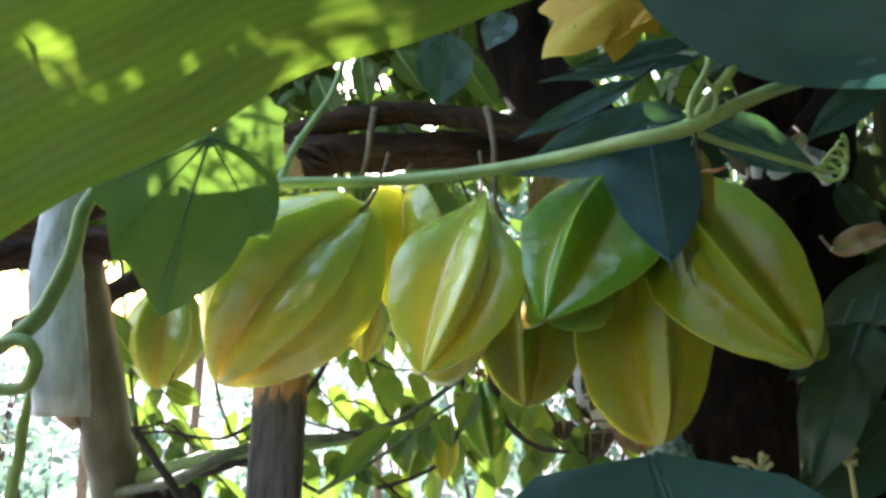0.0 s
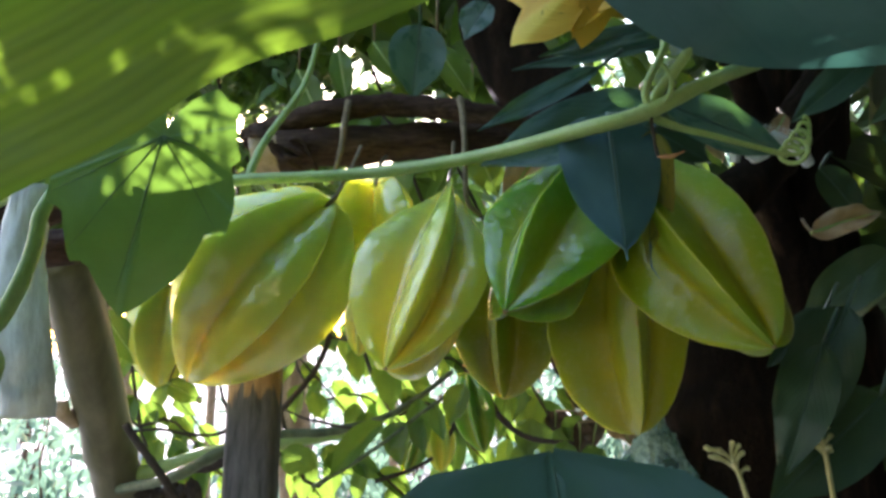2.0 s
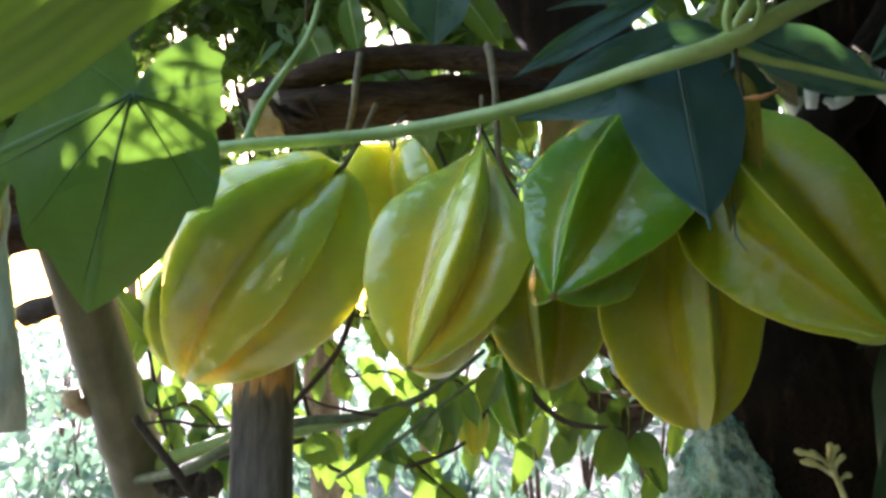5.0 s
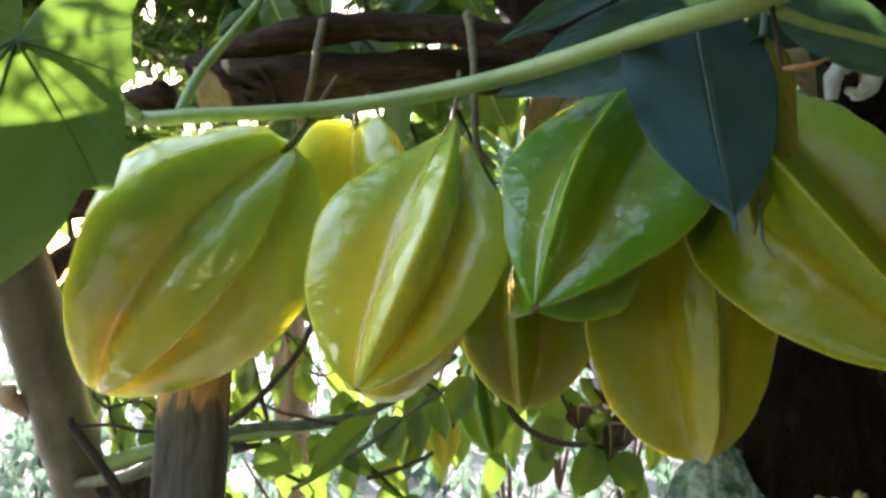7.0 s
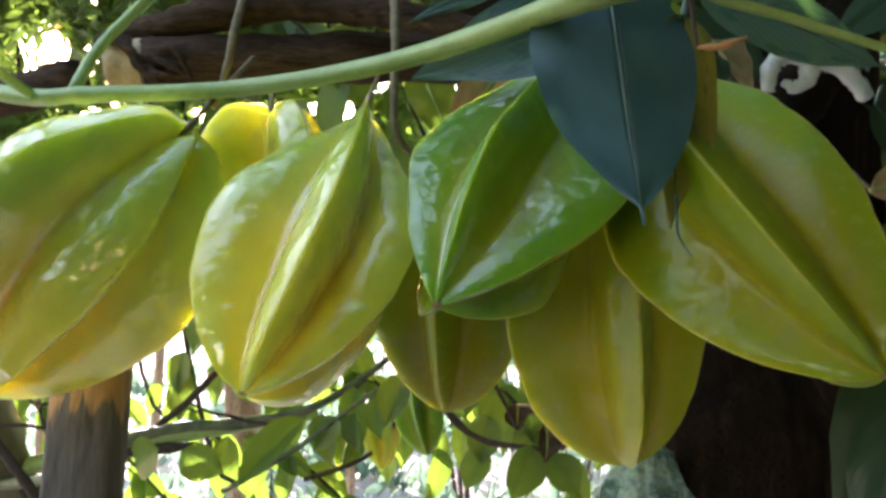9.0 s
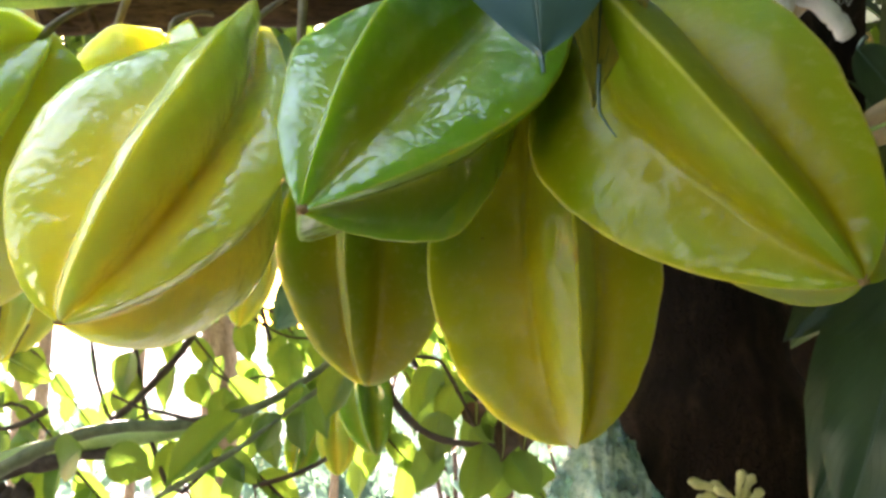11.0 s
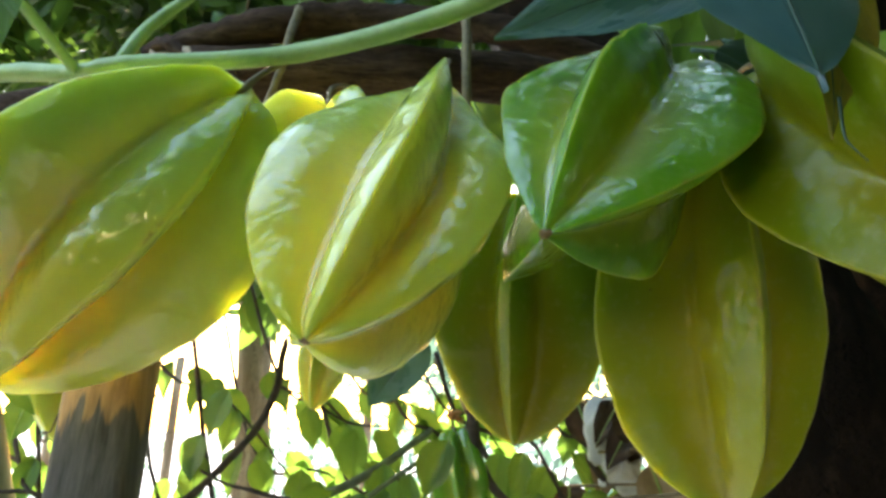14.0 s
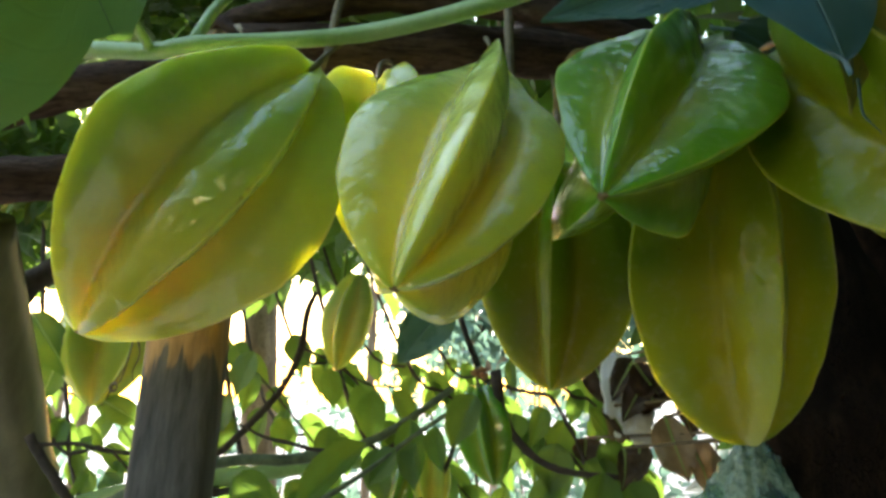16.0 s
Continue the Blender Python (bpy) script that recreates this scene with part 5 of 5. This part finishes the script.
spray("bare_twig", "thin dark forked twig", [(-0.123, 0.62, 1.356), (-0.108, 0.62, 1.349), (-0.094, 0.62, 1.346), (-0.077, 0.62, 1.342), (-0.061, 0.62, 1.34)], [0.0008, 0.0012, 0.0015], [], rng, category="twig")


def random_spray(start, end, count, label, seed, size=0.05):
    """A drooping twig with leaves on both sides."""
    r = random.Random(seed)
    start, end = Vector(start), Vector(end)
    middle = (start + end) / 2 + Vector((0, 0, 0.02))
    hook = Vector((start.x - 0.16, start.y + 0.22, 1.80))
    line = spline([start, middle, end], 10)
    rows = []
    for k in range(count):
        p = line[min(len(line) - 1, int((0.15 + 0.85 * k / (count - 1)) * (len(line) - 1)))]
        side = 1 if k % 2 else -1
        way = (end - start).normalized() * 0.5 + Vector((side * 0.5, r.uniform(-0.3, 0.3), -0.55 + r.uniform(-0.3, 0.2)))
        long = size * r.uniform(0.75, 1.15)
        rows.append((p, p + way.normalized() * long, long * r.uniform(0.5, 0.62)))
    return spray("leafy_branch", label, [hook, start, middle, end], [0.0026, 0.0022, 0.0016, 0.0009], rows, r)


SPRAYS = [((-0.40, 0.92, 1.36), (-0.24, 0.88, 1.24)), ((-0.30, 1.0, 1.34), (-0.16, 0.95, 1.22)), ((-0.33, 1.05, 1.47), (-0.12, 0.95, 1.31)), ((-0.06, 1.05, 1.43), (0.06, 1.05, 1.28)), ((-0.47, 0.95, 1.40), (-0.31, 0.9, 1.24)), ((-0.24, 1.15, 1.37), (-0.03, 1.1, 1.25)),
          ((0.04, 0.82, 1.37), (0.14, 0.75, 1.27)), ((-0.16, 0.78, 1.31), (-0.02, 0.73, 1.25)), ((-0.36, 0.9, 1.31), (-0.20, 0.85, 1.22)), ((-0.14, 1.3, 1.46), (0.05, 1.35, 1.33)),
          ((-0.55, 1.2, 1.42), (-0.36, 1.15, 1.26)), ((0.10, 1.0, 1.42), (0.2, 0.95, 1.28)), ((-0.30, 0.72, 1.56), (-0.16, 0.68, 1.50)), ((-0.10, 0.62, 1.60), (-0.02, 0.58, 1.555)),
          ((-0.20, 1.1, 1.45), (-0.06, 1.05, 1.33)), ((-0.02, 1.2, 1.44), (0.10, 1.2, 1.32)), ((-0.10, 0.95, 1.36), (0.03, 0.92, 1.27)),]
for n, (a, b) in enumerate(SPRAYS):
    random_spray(a, b, 9, "drooping twig with backlit green leaves", 200 + n)
hung_leaf((0.004, 0.60, 1.432), (-0.026, 0.60, 1.393), 0.034, m_glossy, "dark rounded green leaf behind the cluster", (0.01, 0.61, 1.44), (0.1, -1, 0.2), "", fold=0.15, droop=0.04, sharp=0.1, wave=0.03, seed=51.0)
LEFT = [((-0.464, 0.9, 1.54), (-0.438, 0.9, 1.473), 0.037), ((-0.385, 0.85, 1.446), (-0.342, 0.85, 1.386), 0.040), ((-0.38, 0.9, 1.408), (-0.397, 0.9, 1.365), 0.037), ((-0.31, 0.85, 1.367), (-0.273, 0.85, 1.348), 0.030)]
for n, (a, b, w) in enumerate(LEFT):
    hung_leaf(a, b, w, m_leaf, "green leaf hanging behind the bamboo post", Vector(a) + Vector((0.01, 0.01, 0.03)), (0.2, -1, 0.3), "leaves behind the bamboo post", fold=0.25, droop=0.1, sharp=0.4, wave=0.04, seed=61.0 + n)

# ---- the green leaf stalk lying behind the stake ----
lying = thing("leaf_stalk", (-0.27, 0.78, 1.345), "thick pale green leaf stalk leaning behind the stake", "plant stalk")
STALK = [Vector(p) for p in ((-0.316, 0.785, 1.281), (-0.290, 0.782, 1.287), (-0.232, 0.78, 1.303), (-0.166, 0.78, 1.311), (-0.12, 0.785, 1.317), (-0.07, 0.80, 1.322))]
part("stalk", tube(STALK, [0.007, 0.0075, 0.0075, 0.007, 0.006, 0.005], 12, 6, 0.12), m_vine, lying)
part("dry_sheath", tube([p + Vector((0.0, -0.004, -0.010)) for p in STALK[1:4]], [0.003, 0.006, 0.003], 9, 6, 0.9), m_twig, lying, "dark shrivelled sheath under the stalk")
for k in range(5):
    part("dry_scrap", blob(STALK[1] + Vector((0.012 * k - 0.01, -0.008, -0.022 - 0.006 * (k % 2))), (0.008, 0.006, 0.011), 60.0 + k, 0.8, 3), m_twig, lying, "dark shrivelled scrap hanging from the stalk")

# ---- small things ----
def strip_bm():
    line = spline([(-0.156, 0.318, 1.475), (-0.157, 0.316, 1.451), (-0.157, 0.315, 1.433), (-0.1545, 0.315, 1.41), (-0.152, 0.315, 1.392), (-0.151, 0.314, 1.3785)], 8)
    bm = bmesh.new()
    rows = []
    for n, p in enumerate(line):
        s = n / (len(line) - 1)
        half = 0.0085 + 0.0035 * min(1, s * 2.2)
        row = []
        for side in (0, 1):
            for j in range(9):
                t = j / 4 - 1
                edge = 0.0006 * noise.noise(Vector((s * 30, t, 3))) + 0.0004 * noise.noise(Vector((s * 120, t, 3)))
                q = p + Vector((t * (half + edge), 0.004 * t * t + 0.0012 * side + (0.0012 + 0.004 * max(0.0, 0.4 - s)) * noise.noise(Vector((t * 2, s * 9, 1))), 0))
                row.append(bm.verts.new(q))
        rows.append(row[:9] + row[9:][::-1])
    for a, b in zip(rows, rows[1:]):
        for j in range(18):
            bm.faces.new((a[j], a[(j + 1) % 18], b[(j + 1) % 18], b[j]))
    bm.faces.new(rows[0][::-1])
    bm.faces.new(rows[-1])
    return bm


strip = thing("dried_sheath", (-0.151, 0.315, 1.379), "white weathered strip of dried leaf sheath", "plant debris")
part("strip", strip_bm(), m_white, strip)
part("torn_fibre", tube([(-0.147, 0.313, 1.44), (-0.1445, 0.312, 1.449), (-0.1435, 0.312, 1.458)], [0.0008, 0.0014, 0.0006], 6, 4, 0.8), m_dry, strip)

ring = thing("white_fibre_curl", (0.185, 0.43, 1.505), "curled white fluffy fibre caught on the branch", "plant debris")
part("curl", tube([(0.172, 0.43, 1.499), (0.172, 0.428, 1.508), (0.178, 0.427, 1.514), (0.186, 0.428, 1.512), (0.188, 0.430, 1.505), (0.183, 0.431, 1.501), (0.178, 0.43, 1.503)], [0.0022, 0.0036, 0.0042, 0.004, 0.0034, 0.0026, 0.0014], 12, 6, 0.4), m_fluff, ring)
part("strand", tube([(0.186, 0.43, 1.512), (0.196, 0.43, 1.511), (0.206, 0.432, 1.505), (0.213, 0.434, 1.497)], [0.0034, 0.004, 0.004, 0.0028], 12, 6, 0.4), m_fluff, ring)
for k in range(60):
    k *= 0.37
    root = Vector((0.176 + 0.0016 * k, 0.428 + rng.uniform(-0.001, 0.002), 1.5135 - 0.0005 * max(0, k - 8)))
    part("hair", tube([root, root + Vector((rng.uniform(-0.002, 0.003), -0.001, 0.004)), root + Vector((rng.uniform(-0.003, 0.004), -0.001, 0.0055))], [0.00013, 0.0001, 0.00006], 4, 2), m_fluff, ring)

flower = thing("flower_cluster", (0.137, 0.34, 1.345), "small pale yellow-green flower buds on a stalk", "flower")
part("stalk", tube([(0.150, 0.342, 1.30), (0.141, 0.341, 1.335), (0.1375, 0.34, 1.348), (0.134, 0.339, 1.357)], [0.0012, 0.0011, 0.001, 0.0009], 8, 5, 0.15), m_bud, flower)
for k in range(11):
    a = k * 2.4
    root = Vector((0.137 - 0.0003 * k, 0.34, 1.350 + 0.0007 * k))
    end = root + Vector((0.0065 * math.cos(a) - 0.003, 0.004 * math.sin(a), 0.0025 + 0.0035 * abs(math.sin(k * 1.7))))
    part("bud", tube([root, (root + end) / 2 + Vector((0, 0, 0.0006)), end, end + (end - root) * 0.16], [0.0006, 0.0007, 0.0012, 0.0006], 7, 4, 0.3), m_bud, flower)
copy_thing(flower, Matrix.Translation((0.176, 0.35, 1.35)) @ Matrix.Rotation(0.6, 4, "Z"))

calyx = thing("withered_flower", (0.024, 0.60, 1.387), "withered orange flower remains at the small fruit's stalk", "flower")
for k in range(5):
    part("petal", blob((0.022 + 0.003 * math.cos(k * 1.3), 0.603 + 0.003 * math.sin(k * 1.3), 1.386 + 0.001 * k), (0.0024, 0.0018, 0.0016), k, 0.7, 2), m_orange, calyx)

scrap = thing("plastic_scrap", (0.104, 0.60, 1.365), "crumpled white plastic scrap caught on twigs", "plastic scrap")
part("sheet", blob((0.104, 0.60, 1.381), (0.011, 0.005, 0.020), 3.0, 0.6, 4), m_fluff, scrap)
part("torn_end", blob((0.112, 0.602, 1.360), (0.010, 0.004, 0.010), 5.0, 0.7, 4), m_fluff, scrap)


def bag_bm():
    bm = bmesh.new()
    bmesh.ops.create_icosphere(bm, subdivisions=5, radius=1.0)
    for v in bm.verts:
        d = v.co.copy()
        crease = abs(noise.noise(d * 2.3)) + 0.5 * abs(noise.noise(d * 5.1 + Vector((4, 0, 0)))) + 0.35 * abs(noise.noise(d * 9)) + 0.2 * abs(noise.noise(d * 19))
        pinch = 0.92 - 0.70 * max(0, d.z) ** 1.1 + 0.25 * max(0, -d.z)
        k = 0.68 + 0.42 * crease
        v.co = Vector((d.x * 0.029 * pinch * k, d.y * 0.022 * pinch * k, d.z * 0.046 * (0.85 + 0.2 * crease))) + Vector((0.130, 0.47, 1.322))
    return bm


bag = thing("plastic_bag", (0.127, 0.47, 1.29), "crumpled translucent greenish plastic bag hanging by the trunk", "bag")
part("pouch", bag_bm(), m_bag, bag)
part("knot", tube([(0.127, 0.47, 1.355), (0.129, 0.472, 1.366), (0.133, 0.478, 1.374), (0.145, 0.487, 1.38)], [0.003, 0.0022, 0.0018, 0.0014], 9, 5, 0.6), m_bag, bag)

# ---- dry tendril by the stake ----
dry_tendril = thing("tendril", (-0.1315, 0.46, 1.3750), "thin dry brown curled tendril hanging beside the stake", "tendril")
spiral = [(-0.1315 + 0.0022 * math.cos(0.9 * k) * (1 - k / 40), 0.46 + 0.001 * math.sin(0.7 * k), 1.3750 + 0.0022 * math.sin(0.9 * k) * (1 - k / 40)) for k in range(20, 0, -1)]
part("curl", tube(spiral + [(-0.1285, 0.46, 1.3790), (-0.1263, 0.46, 1.3872), (-0.1243, 0.46, 1.3992)], [0.0003, 0.0003, 0.0004], 6, 3), m_stalk, dry_tendril)
part("strand", tube([(-0.090, 0.399, 1.400), (-0.112, 0.44, 1.403), (-0.1243, 0.46, 1.3992), (-0.1223, 0.461, 1.3892), (-0.1243, 0.46, 1.3812), (-0.1223, 0.459, 1.3752)], [0.0005, 0.0004, 0.0004, 0.0003, 0.0002], 6, 6), m_stalk, dry_tendril)
